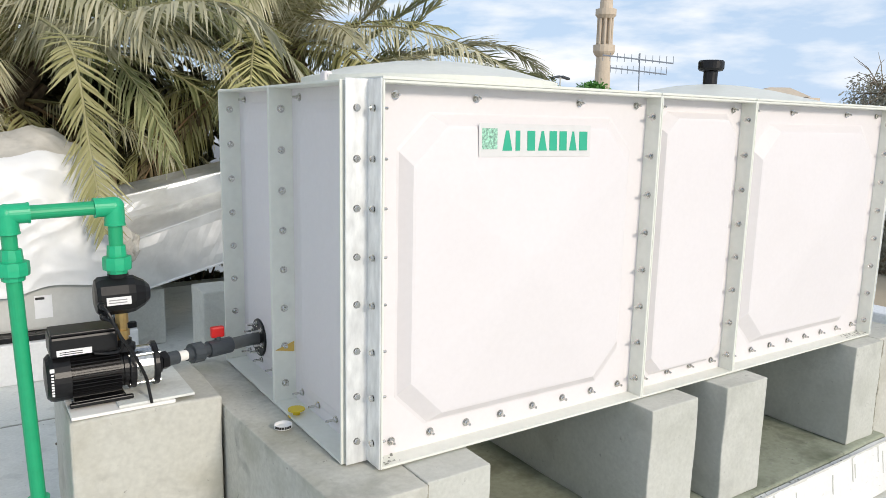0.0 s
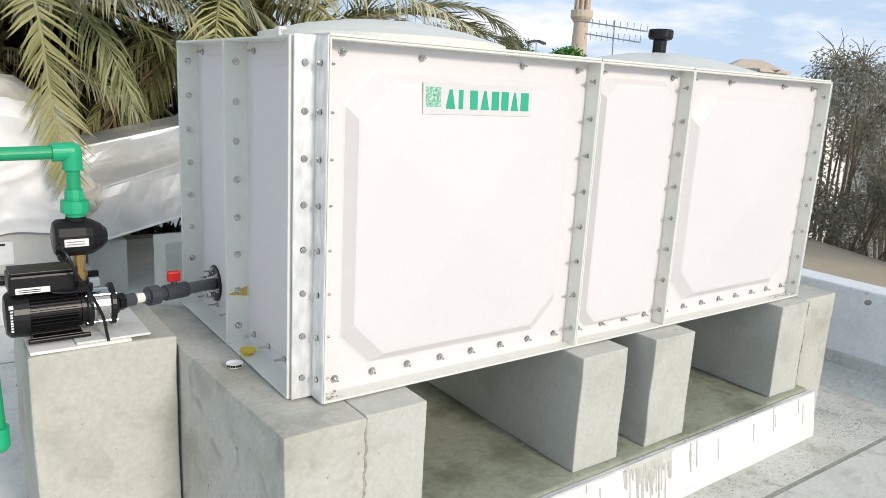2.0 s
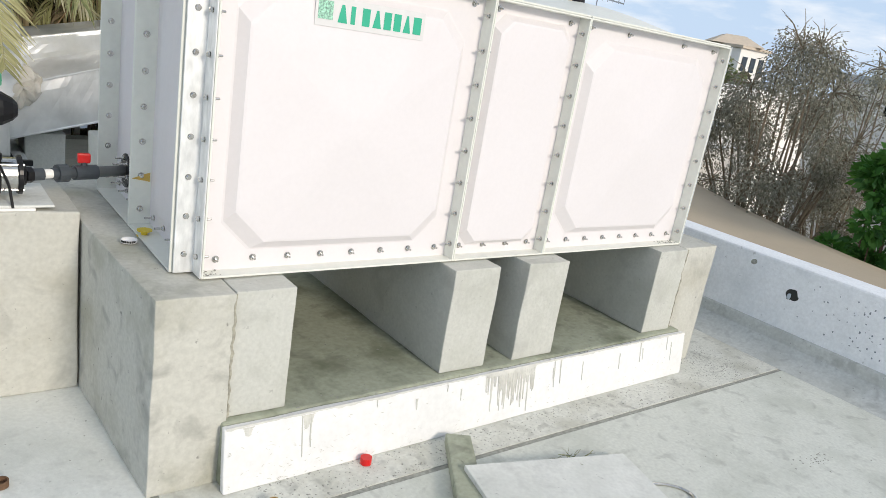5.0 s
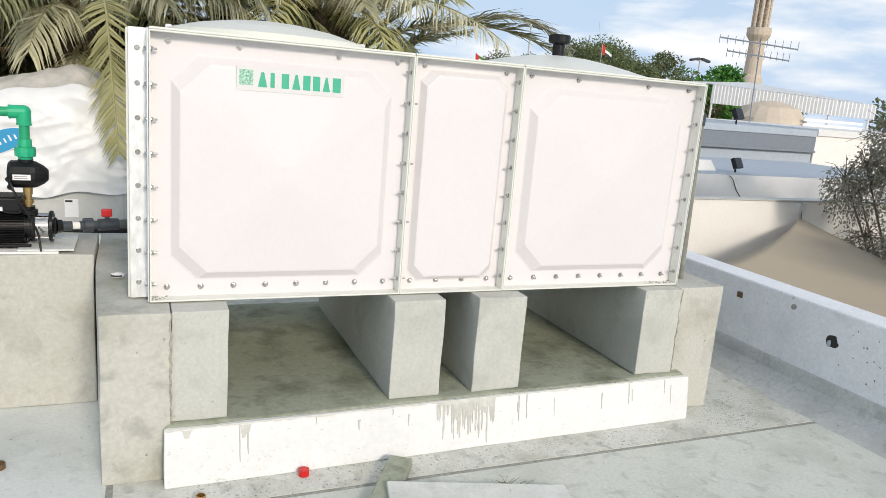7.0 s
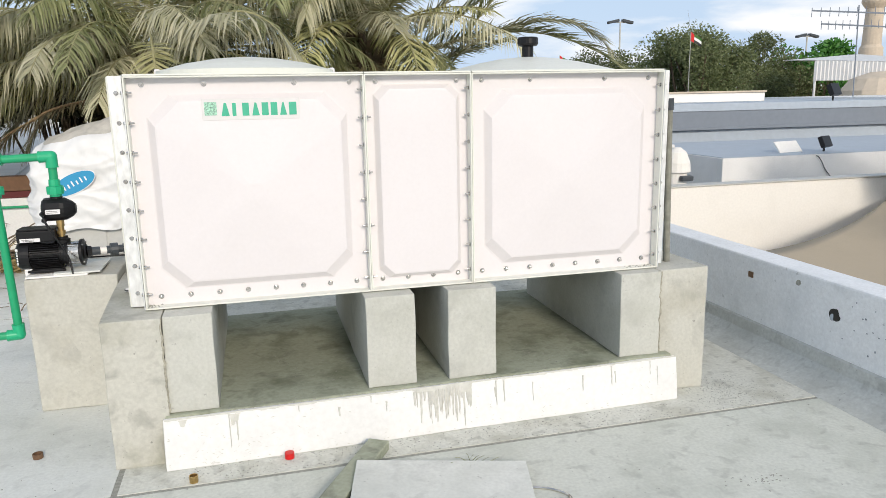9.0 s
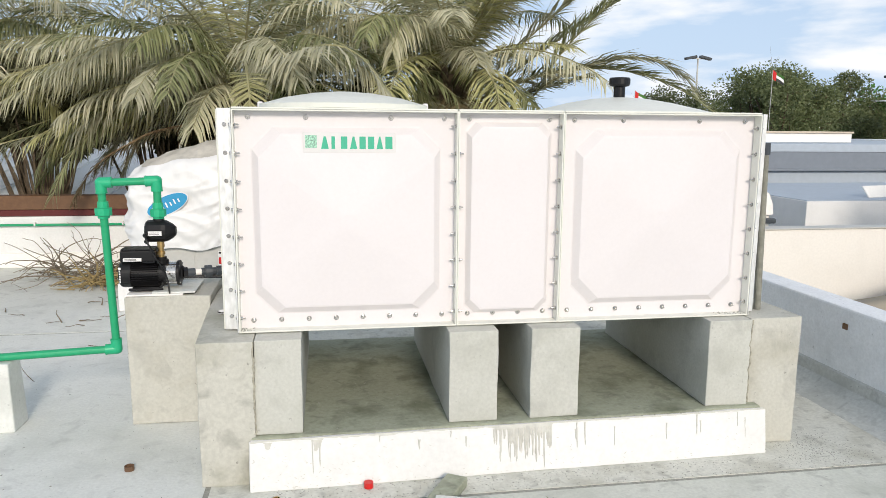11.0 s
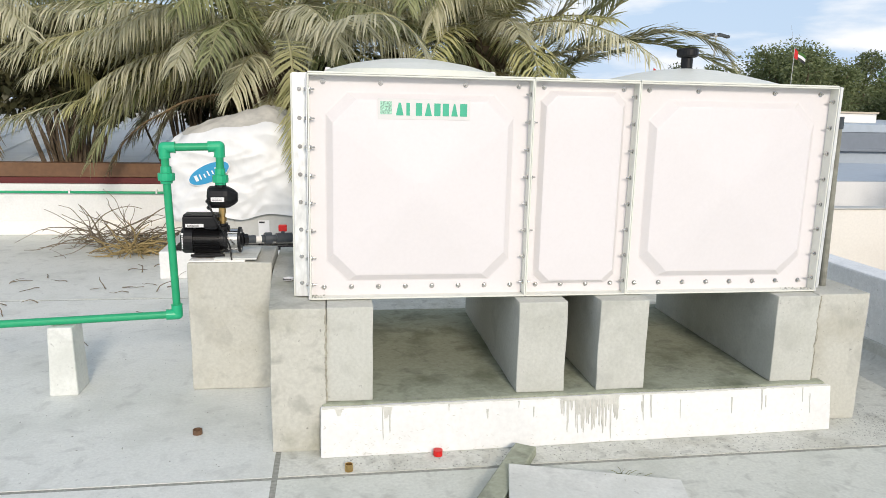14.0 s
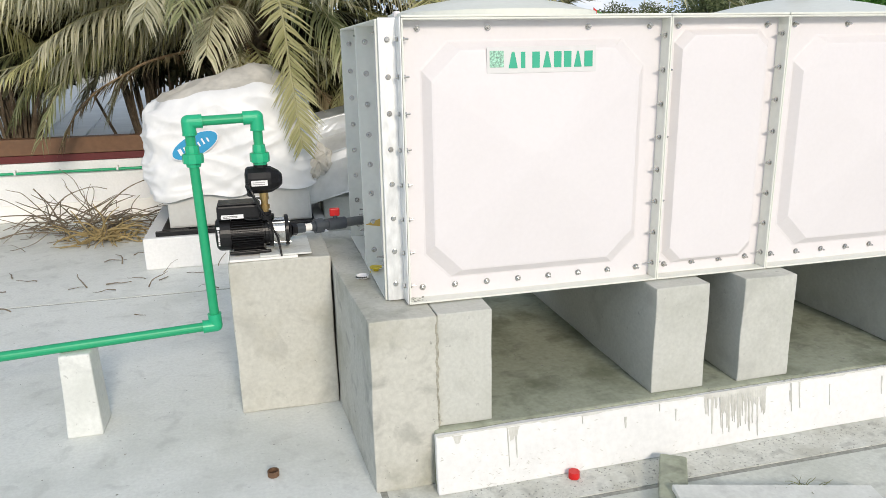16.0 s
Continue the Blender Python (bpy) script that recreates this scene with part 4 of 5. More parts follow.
part("wall", boxed(-14, 1, 6.95, 11.6, -4.5, 0.60), CREAM, nb)
part("roof_box", boxed(-1.75, -1.55, 7.2, 7.5, 0.70, 1.12, bevel=0.01), PAINT, nb)

# ---- palms ----
def frond_mesh(line, leaf, droop, seed, width=0.018, start=0.16, dead=False, pairs=70):
    """A palm frond: a tapered stalk along a line, and two rows of narrow blades."""
    r = random.Random(seed)
    pts = [Vector(p) for p in line]
    bm = bmesh.new()
    tube(bm, pts, 0.017, 5, 0.18)
    for f in bm.faces:
        f.material_index = 1
    seg = [(q - p).length for p, q in zip(pts, pts[1:])]
    total = sum(seg)

    def at(s):
        d = s * total
        for (p, q), l in zip(zip(pts, pts[1:]), seg):
            if d <= l:
                return p.lerp(q, d / l), (q - p).normalized()
            d -= l
        return pts[-1], (pts[-1] - pts[-2]).normalized()

    for k in range(pairs):
        s = start + (0.995 - start) * k / (pairs - 1)
        o, f = at(s)
        side = f.cross(Vector((0, 0, 1)))
        side = side.normalized() if side.length > 0.05 else Vector((1, 0, 0))
        up = side.cross(f)
        u = (s - start) / (1 - start)
        ln = leaf * (0.45 + 0.75 * math.sin(math.pi * min(1, u * 0.85 + 0.12)) ** 0.8) * r.uniform(0.8, 1.1)
        for sg in (-1, 1):
            if r.random() < (0.25 if dead else 0.04):
                continue
            fw = 0.55 + 0.5 * u + r.uniform(-0.12, 0.12)
            d = (side * sg * r.uniform(0.75, 1.0) + f * fw + up * r.uniform(0.05, 0.45) + Vector((0, 0, -droop * r.uniform(0.5, 1.2)))).normalized()
            d2 = (d + Vector((0, 0, -droop * r.uniform(0.5, 1.1) - 0.1))).normalized()
            a, b = o + d * ln * 0.45, o + d * ln * 0.45 + d2 * ln * 0.55
            w = d.cross(up + 0.6 * Vector((r.uniform(-1, 1), r.uniform(-1, 1), 0)))
            w = (w.normalized() if w.length > 0.05 else f) * width * r.uniform(0.7, 1.15)
            v = [bm.verts.new(p) for p in (o - w * 0.35, o + w * 0.35, a + w * 0.55, a - w * 0.55, b)]
            bm.faces.new((v[0], v[1], v[2], v[3])), bm.faces.new((v[3], v[2], v[4]))
    return bm


def curve(base, az, e0, e1, length, n=14, bend=1.2, twist=0.0):
    p, out = Vector(base), []
    for k in range(n + 1):
        out.append(p.copy())
        s = (k + 0.5) / n
        e, a = radians(e0 + (e1 - e0) * s ** bend), radians(az + twist * s)
        p = p + Vector((math.sin(a) * math.cos(e), math.cos(a) * math.cos(e), math.sin(e))) * (length / n)
    return out


def palm(at, crown_z, seed, special, count, label, lean=(0, 0), clear=(0, 0), skirt=26):
    r = random.Random(seed)
    t = thing("date_palm", (at[0], at[1], -4.5), label, "palm tree", "palms behind the tank")
    bm = bmesh.new()
    pts = [(at[0] + lean[0] * k / 12, at[1] + lean[1] * k / 12, -4.5 + (crown_z + 4.5) * k / 12) for k in range(13)]
    tube(bm, pts, 0.30, 14, 0.85)
    part("trunk", bm, BARK, t, "rough brown palm trunk")
    bm = bmesh.new()
    for k in range(90):
        a, z = k * 2.4, crown_z - 1.5 + 1.55 * k / 90
        rr = 0.24
        p = Vector((at[0] + rr * math.cos(a), at[1] + rr * math.sin(a), z))
        q = p + Vector((0.14 * math.cos(a), 0.14 * math.sin(a), 0.16))
        rod(bm, p, q, 0.06, 0.035, 5)
    crown = part("crown", bm, BARK, t, "crown of stubs and feathered fronds")
    c = Vector((at[0], at[1], crown_z))

    def add(line, leaf, droop, mat, pairs=70, start=0.16, width=0.018):
        part("frond", frond_mesh(line, leaf, droop, r.random(), width, start, mat is FRONDS[3], pairs), (mat, DEADSTALK if mat is FRONDS[3] else RACHIS), crown)

    for sp in special:
        add(*sp)
    for k in range(count):
        az = (k * 137.5 + r.uniform(-15, 15)) % 360
        lay = k / count
        e0 = 78 - 70 * lay + r.uniform(-8, 8)
        e1 = e0 - r.uniform(45, 85)
        o = c + Vector((math.sin(radians(az)), math.cos(radians(az)), 0)) * 0.15
        if clear[0] < az < clear[1] and e0 < 62:
            continue
        mat = FRONDS[0] if r.random() < 0.55 else FRONDS[1] if r.random() < 0.75 else FRONDS[2]
        add(curve(o, az, e0, e1, r.uniform(2.3, 3.1), twist=r.uniform(-25, 25)), r.uniform(0.36, 0.48), r.uniform(0.25, 0.9), mat)
    for k in range(skirt):
        az = r.uniform(90, 300)
        e0 = r.uniform(-25, 5)
        o = c + Vector((math.sin(radians(az)) * 0.2, math.cos(radians(az)) * 0.2, -0.3))
        add(curve(o, az, e0, e0 - r.uniform(40, 65), r.uniform(1.5, 2.2)), 0.34, 0.7, FRONDS[3] if k % 3 == 0 else FRONDS[2] if k % 3 == 1 else FRONDS[0], 52)
    return t


A, B = (-0.55, 5.95), (1.95, 6.0)
CA, CB = Vector((*A, 2.0)), Vector((*B, 2.25))
palm(A, 2.0, 3, [
    (smooth_line([(-0.40, 5.8, 2.05), (-0.15, 4.9, 2.18), (0.10, 3.8, 2.25), (0.38, 3.0, 2.26), (0.60, 2.82, 2.22), (0.80, 2.76, 2.05), (0.95, 2.68, 1.74)], 6), 0.42, 0.75, FRONDS[0], 92, 0.12, 0.024),
    (curve(CA + Vector((0.1, -.1, 0)), 168, 28, -30, 2.1), 0.44, 0.9, FRONDS[0], 90),
    (curve(CA + Vector((-0.1, -.1, 0)), 226, 33, -22, 2.4), 0.48, 1.0, FRONDS[0], 90),
    # hanging frond in shade, given the dead fronds' dark colour for it
    (smooth_line([CA + Vector((-.1, -.2, -.3)), (-1.351, 5.000, 1.544), (-1.677, 5.000, 1.389), (-1.914, 5.000, 1.254), (-2.128, 5.000, 1.036), (-2.259, 5.000, 0.782)], 5), 0.30, 0.5, FRONDS[3], 70, 0.25, 0.020),
    (curve(CA + Vector((-.1, 0, -.1)), 268, 10, -10, 3.6), 0.46, 1.0, FRONDS[0], 84),
    (curve(CA + Vector((-.1, 0, -.2)), 275, 0, -14, 3.7), 0.44, 0.9, FRONDS[1], 84),
    (curve(CA + Vector((-.1, -.1, -.2)), 258, -4, -20, 3.2), 0.44, 0.9, FRONDS[0], 84),
    (smooth_line([CA + Vector((0.05, -.2, 0.05)), (-0.42, 4.9, 2.30), (-0.310, 3.85, 2.14), (-0.246, 3.37, 1.92), (-0.209, 3.270, 1.421), (-0.175, 3.170, 0.991), (-0.165, 3.140, 0.871)], 5), 0.27, 0.10, FRONDS[2], 74, 0.62, 0.017),
    (curve(CA, 262, 30, -24, 3.2), 0.50, 1.3, FRONDS[0], 84),
    (curve(CA, 250, 18, -26, 3.1), 0.48, 1.2, FRONDS[0], 84),
    (curve(CA, 276, 40, -20, 3.3), 0.50, 1.0, FRONDS[1], 84),
    (curve(CA, 235, 30, -36, 2.6), 0.46, 1.2, FRONDS[0], 80),
    (curve(CA, 215, 40, -42, 2.5), 0.44, 1.2, FRONDS[0], 80),
    (curve(CA, 240, 4, -36, 2.5), 0.42, 0.9, FRONDS[2], 70),
    (curve(CA, 200, 45, -35, 2.4), 0.44, 1.0, FRONDS[1], 80),
    (curve(CA, 262, 0, -30, 3.0), 0.44, 1.0, FRONDS[1], 70),
    (curve(CA, 130, 35, -50, 2.5), 0.46, 1.0, FRONDS[0], 80),
    (curve(CA, 150, 50, -20, 2.6), 0.46, 0.8, FRONDS[0], 80),
] + [(curve(CA + Vector((0, -.1, -.1)), az, e0, e1, ln), 0.46, dr, FRONDS[m], 84) for az, e0, e1, ln, dr, m in ((268, 22, -18, 3.0, 1.0, 0), (255, 38, -25, 2.9, 1.1, 0), (244, 30, -32, 2.7, 1.1, 2), (228, 20, -38, 2.3, 1.0, 0), (222, 42, -40, 2.5, 1.0, 0), (272, 12, -20, 2.9, 1.0, 2), (190, 22, -50, 1.9, 0.9, 0), (236, 15, -44, 2.1, 1.0, 0), (250, 8, -42, 2.2, 1.0, 2), (262, 4, -45, 2.1, 1.0, 0), (266, 2, -72, 1.75, 0.5, 0), (281, 6, -62, 2.1, 0.5, 0), (288, 30, -22, 3.3, 1.0, 0), (284, 14, -12, 3.4, 1.0, 1))], 58, "dusty grey-green date palm with drooping and dead fronds", skirt=9)
palm(B, 2.25, 8, [
    (smooth_line([(2.25, 5.9, 1.75), (2.93, 5.5, 2.05), (3.27, 5.2, 2.26), (3.76, 5.0, 2.40), (4.17, 4.8, 2.38), (4.48, 4.7, 2.20), (4.58, 4.6, 2.03)], 5), 0.42, 0.22, FRONDS[0], 140, 0.10, 0.022),
    (smooth_line([(2.2, 5.9, 1.70), (2.86, 5.5, 1.92), (3.2, 5.4, 2.44), (3.49, 5.2, 2.81), (3.76, 5.0, 3.10)], 5), 0.42, 0.15, FRONDS[1], 110, 0.12, 0.024),
    (curve(CB + Vector((0.25, 0, -.5)), 122, 38, -42, 3.3, bend=1.1), 0.46, 0.10, FRONDS[1], 120, 0.1, 0.026),
    (curve(CB + Vector((0.3, -.1, -.4)), 97, 41, 28, 2.6), 0.46, 0.10, FRONDS[1], 120, 0.1, 0.026),
    (curve(CB + Vector((0.2, -.1, -.4)), 110, 50, 32, 2.4), 0.46, 0.15, FRONDS[0], 110, 0.1, 0.026),
    (curve(CB, 85, 62, 34, 2.5), 0.46, 0.15, FRONDS[0], 110, 0.1, 0.026),
    (curve(CB, 104, 64, 38, 2.4), 0.46, 0.2, FRONDS[1], 110, 0.1, 0.026),
    (curve(CB, 122, 56, 18, 2.0), 0.46, 0.25, FRONDS[0], 110, 0.1, 0.026),
    (curve(CB, 150, 60, 0, 2.2), 0.46, 0.5, FRONDS[0], 110, 0.1, 0.026),
    (curve(CB + Vector((.2, 0, -.5)), 100, 22, 12, 1.7), 0.42, 0.2, FRONDS[1], 100, 0.1, 0.026),
    (curve(CB, 205, 50, -55, 2.4), 0.46, 1.2, FRONDS[0], 84),
    (curve(CB, 235, 45, -40, 2.5), 0.46, 1.2, FRONDS[0], 84),
    (curve(CB, 180, 25, -30, 2.0), 0.42, 0.6, FRONDS[0], 70),
    (curve(CB, 150, 22, -15, 2.1), 0.40, 0.4, FRONDS[2], 70),
    (curve(CB + Vector((0, 0, -.45)), 132, 24, 5, 1.7), 0.42, 0.3, FRONDS[0], 70),
    (curve(CB, 262, 35, -40, 2.7), 0.46, 1.1, FRONDS[1], 80),
    (curve(CB, 160, 5, -35, 2.0), 0.42, 0.7, FRONDS[1], 70),
    (curve(CB, 210, 5, -40, 2.2), 0.42, 0.9, FRONDS[1], 70),
], 54, "grey-green date palm with long arching fronds", clear=(48, 142))


C = (-5.0, 7.2)
CC = Vector((*C, 2.3))
palm(C, 2.5, 15, [
    (curve(CC, 215, 35, -40, 3.0), 0.48, 1.1, FRONDS[0], 84),
    (curve(CC, 180, 40, -45, 2.8), 0.48, 1.0, FRONDS[1], 84),
    (curve(CC, 240, 25, -40, 3.0), 0.48, 1.1, FRONDS[0], 84),
] + [(curve(CC, az, e0, e1, ln), 0.48, 0.9, FRONDS[m], 90) for az, e0, e1, ln, m in ((128, 40, -30, 3.8, 0), (118, 28, -34, 3.7, 1), (108, 45, -22, 3.9, 0), (98, 32, -26, 3.8, 2), (88, 50, -20, 3.8, 1), (104, 15, -35, 3.5, 0), (138, 25, -38, 3.4, 0), (112, 58, -5, 3.7, 1), (95, 20, -18, 3.7, 0), (122, 10, -40, 3.2, 2), (80, 40, -20, 3.6, 0))], 46, "dusty date palm further back behind the wall", skirt=5)


# ---- trees and shrubs ----
def tree(name, at, top, radius, leaf, bark, label, seed, leaves=2600, size=0.16, base_z=-4.5, clumps=26, droop=0.0, flat=1.0, low=0.45, wisps=0):
    r = random.Random(seed)
    t = thing(name, (at[0], at[1], base_z), label, "tree")
    h = top - base_z
    bm = bmesh.new()
    fork = Vector((at[0], at[1], base_z + h * low * 0.7))
    tube(bm, smooth_line([(at[0], at[1], base_z), (at[0] + r.uniform(-.1, .1) * radius, at[1], base_z + h * low * 0.4), fork], 4), max(0.05, radius * 0.09), 9, 0.7)
    cs = []
    for k in range(clumps):
        a, u = r.uniform(0, 6.283), r.random() ** 0.5
        zz = base_z + h * (low + (1 - low) * r.random() ** 0.8)
        k2 = math.sqrt(max(0.06, 1 - ((zz - base_z) / h - (low + 0.35 * (1 - low))) ** 2 / (0.7 * (1 - low)) ** 2)) if zz > base_z + h * (low + 0.35 * (1 - low)) else 0.85
        c = Vector((at[0] + radius * u * k2 * math.cos(a), at[1] + radius * u * k2 * math.sin(a) * flat, zz))
        cs.append((c, radius * r.uniform(0.15, 0.38)))
        for _ in range(wisps):
            e = Vector((r.gauss(0, 1), r.gauss(0, 1), r.gauss(0.2, 0.8))).normalized() * cs[-1][1] * r.uniform(0.8, 1.5)
            tube(bm, [c, c + e * 0.55 + Vector((0, 0, 0.05)), c + e + Vector((0, 0, -0.1 * droop))], 0.010, 3, 0.3)
        tube(bm, smooth_line([fork, fork.lerp(c, 0.5) + Vector((r.uniform(-.1, .1), r.uniform(-.1, .1), 0.1)) * radius, c], 4), max(0.015, radius * 0.028), 5, 0.25)
    part("trunk", bm, bark, t, "trunk and limbs")
    verts, faces = [], []
    for i in range(leaves):
        c, cr = cs[i % clumps]
        d = Vector((r.gauss(0, 1), r.gauss(0, 1), r.gauss(0, 1))).normalized() * cr * r.random() ** 0.4
        p = c + Vector((d.x, d.y, d.z * 0.8 - droop * r.random() * cr * 2))
        f = (d.normalized() + Vector((r.uniform(-1, 1), r.uniform(-1, 1), r.uniform(-.8, .4) - droop * 2))).normalized()
        w = f.cross(Vector((r.uniform(-1, 1), r.uniform(-1, 1), r.uniform(-1, 1)))).normalized()
        s_ = size * r.uniform(0.6, 1.3)
        b = len(verts)
        verts += [p - w * s_ * 0.12, p + f * s_ * 0.5 - w * s_ * 0.26, p + f * s_, p + f * s_ * 0.5 + w * s_ * 0.26]
        faces.append((b, b + 1, b + 2, b + 3))
    me = bpy.data.meshes.new("leaves")
    me.from_pydata(verts, [], faces)
    me.materials.append(leaf)
    tagged(part("leaves", None, None, t, data=me), kind="stuff")
    return t


def polar(eye, az, dist):
    return (eye[0] + dist * math.sin(radians(az)), eye[1] + dist * math.cos(radians(az)))


E9, E3 = (0.5, -3.28), (-0.94, -1.85)
tree("thorn_tree", polar(E3, 63.5, 13.2), 2.35, 1.55, LEAFGREY, TWIG, "grey half-bare thorn tree with drooping twigs", 11, 46000, 0.05, wisps=14, droop=0.5, clumps=44, low=0.35)
tree("thorn_tree", polar(E3, 68.0, 15.0), 2.3, 1.2, LEAFGREY, TWIG, "grey half-bare thorn tree with drooping twigs", 12, 16000, 0.05, wisps=12, droop=0.5, clumps=30, low=0.4)
tree("green_tree", polar(E3, 72.3, 11.8), 0.9, 1.2, LEAFG, BARK, "bright green leafy tree below the roof edge", 13, 11000, 0.15, clumps=46, low=0.25)
tree("green_tree", polar(E3, 80.5, 11.0), 1.7, 1.5, LEAFG, BARK, "bright green leafy tree below the roof edge", 14, 5000, 0.18, clumps=40, low=0.25)
tree("dusty_tree", polar(E9, 33.4, 42), 4.1, 4.2, LEAFD, BARK, "broad dusty green tree beyond the rooftops", 15, 62000, 0.15, wisps=3, clumps=80, low=0.2)
tree("dusty_tree", polar(E9, 37.0, 44), 4.3, 2.8, LEAFD, BARK, "broad dusty green tree beyond the rooftops", 16, 36000, 0.15, wisps=3, clumps=40, low=0.3)
tree("dusty_tree", polar(E9, 25.8, 46), 3.4, 2.8, LEAFD, BARK, "dusty green tree beyond the rooftops", 17, 24000, 0.15, wisps=3, clumps=34, low=0.3)
tree("dusty_tree", polar(E9, 29.3, 46), 3.7, 3.0, LEAFD, BARK, "dusty green tree beyond the rooftops", 18, 24000, 0.15, wisps=3, clumps=34, low=0.3)
tree("dusty_tree", polar(E9, 39.6, 47), 3.0, 2.8, LEAFD, BARK, "low dusty green tree beyond the rooftops", 27, 20000, 0.16, wisps=2, clumps=40, low=0.3)
tree("dusty_tree", polar(E9, 31.2, 50), 3.1, 3.2, LEAFD, BARK, "low dusty green tree beyond the rooftops", 28, 20000, 0.16, wisps=2, clumps=40, low=0.3)
tree("leafy_tree", polar(E9, 41.3, 48), 4.0, 2.6, LEAFG, BARK, "leafy green tree beside the minaret", 19, 9000, 0.28, clumps=40, low=0.3)
tree("leafy_tree", polar(E9, 46.5, 52), 2.6, 3.0, LEAFG, BARK, "leafy green tree behind the canopy", 20, 6000, 0.3, clumps=40, low=0.3)
tree("leafy_tree", polar(E9, 54.0, 52), 2.4, 3.4, LEAFD, BARK, "dusty green tree behind the canopy", 21, 6000, 0.3, clumps=40, low=0.3)
tree("dusty_tree", polar(E9, 20.0, 46), 2.4, 3.2, LEAFD, BARK, "dusty green tree beyond the rooftops", 22, 6000, 0.3, clumps=34, low=0.3)
# shrubs added as dark filling, in place of the palms' shaded inside
tree("dark_fill_shrub", (-0.2, 7.2), 1.95, 0.9, LEAFDK, BARK, "dense shrub added to stand for the dark behind the palms", 26, 14000, 0.14, clumps=46, low=0.2)
tree("dark_fill_shrub", (0.75, 7.0), 1.95, 1.2, LEAFDK, BARK, "dense shrub added to stand for the dark behind the palms", 23, 14000, 0.15, clumps=46, low=0.2)
tree("dark_fill_shrub", (-1.55, 6.35), 2.25, 0.95, LEAFDK, BARK, "dense thicket coloured dark for the shade behind the palm fronds", 29, 12000, 0.14, clumps=50, low=0.88, flat=0.4)
tree("dark_fill_shrub", (-3.05, 6.40), 2.25, 1.0, LEAFDK, BARK, "dense thicket coloured dark for the shade behind the palm fronds", 30, 12000, 0.14, clumps=50, low=0.88, flat=0.4)
tree("dark_fill_shrub", (0.25, 6.45), 1.9, 0.8, LEAFDK, BARK, "dense thicket coloured dark for the shade behind the palm fronds", 31, 12000, 0.13, clumps=50, low=0.76, flat=0.4)
tree("dark_fill_shrub", (2.7, 7.2), 1.35, 1.2, LEAFD, BARK, "dense shrub added to stand for the dark behind the palms", 24, 8000, 0.2, clumps=46, low=0.2)

# ---- neighbouring buildings ----
cw = thing("boundary_wall", (8, 6.1, -4.5), "tall cream rendered boundary wall", "wall")
part("wall", boxed(3.9, 13.5, 6.0, 6.22, -4.5, 0.20, bevel=0.01), CREAM, cw)
part("coping", boxed(3.9, 13.5, 5.98, 6.24, 0.204, 0.225, bevel=0.006), ACGREY, cw)
ww = thing("white_annex", (12, 9, -4.5), "flat-roofed white annex behind the boundary wall", "building")
part("wall", boxed(8.6, 17, 8.0, 12.0, -4.5, 0.39, bevel=0.01), PAINT, ww)
part("wall", boxed(5.5, 8.59, 9.2, 12.0, -4.5, 0.36, bevel=0.01), GREYL, ww)
part("roof", boxed(8.63, 16.98, 8.03, 11.98, 0.394, 0.402), GREYL, ww, "grey flat roof")
gb = thing("grey_building", (14, 15, -4.5), "light grey building with a darker grey fascia band", "building")
part("wall", boxed(3.0, 18.5, 13.0, 20, -4.5, 0.60), GREYL, gb)
part("fascia", boxed(2.95, 18.5, 12.92, 20, 0.604, 1.08, bevel=0.01), GREYB, gb, "dark grey fascia band")
part("moulding", boxed(2.9, 18.5, 12.86, 13.0, 0.62, 0.68, bevel=0.01), GREYB, gb)
part("parapet", boxed(2.95, 18.5, 12.9, 20, 1.084, 1.27, bevel=0.01), GREYL, gb)
part("wing", boxed(18.52, 30, 12.95, 20, -4.5, 1.12), CREAM, gb, "cream rendered wing")
part("wing_parapet", boxed(18.52, 30, 12.9, 20, 1.124, 1.32), PAINT, gb)
for x0, x1, y in ((10.6, 13.0, 15.2), (13.1, 15.2, 15.4)):
    bx = thing("roof_box", (x0, y, 1.27), "cream metal box on the grey building's roof", "roof box")
    part("body", boxed(x0, x1, y, y + 1.6, 1.272, 1.52, bevel=0.01), CREAM, bx)
    part("cover", boxed(x0 - .03, x1 + .03, y - .05, y + 1.65, 1.522, 1.575, bevel=0.01), STONE, bx)


def floodlight(x, y, z, s=1.0):
    f = thing("floodlight", (x, y, z), "black floodlight on a bracket", "floodlight")
    part("bracket", boxed(x - .015 * s, x + .015 * s, y - .015, y + .015, z, z + .16 * s), BLACK, f)
    bm = boxed(-.16 * s, .16 * s, -.05 * s, .05 * s, -.12 * s, .12 * s, bevel=.01)
    part("housing", bm, BLACK, f, m=pose(x, y - .02, z + .22 * s, -25, 0, 20))


floodlight(9.55, 13.2, 1.27), floodlight(15.6, 13.2, 1.27, 1.3), floodlight(11.1, 8.4, 0.39, 0.9)
sg = thing("roof_board", (10.5, 8.5, 0.39), "small pale board propped on the white annex", "board")
part("sheet", boxed(-.3, .3, -.01, .01, 0, .26), CREAM, sg, m=pose(10.45, 8.5, 0.40, -40, 0, 10))
part("cable", tube(bmesh.new(), smooth_line([(10.5, 8.3, 0.40), (10.6, 7.985, 0.36), (10.8, 7.985, 0.1), (11.0, 7.985, -0.1)]), 0.008, 6), INK, sg)
ht = thing("wrapped_tank", (6.75, 6.7, 0.2), "small cream wrapped tank with a white post beside the wall", "tank")
bm = lathe(bmesh.new(), [(0.16, -0.9), (0.16, 0.33), (0.21, 0.36), (0.20, 0.50), (0.14, 0.66), (0.05, 0.73)], (6.85, 6.7, 0.0), "Z", 18)
part("wrapped_body", bm, CREAM, ht)
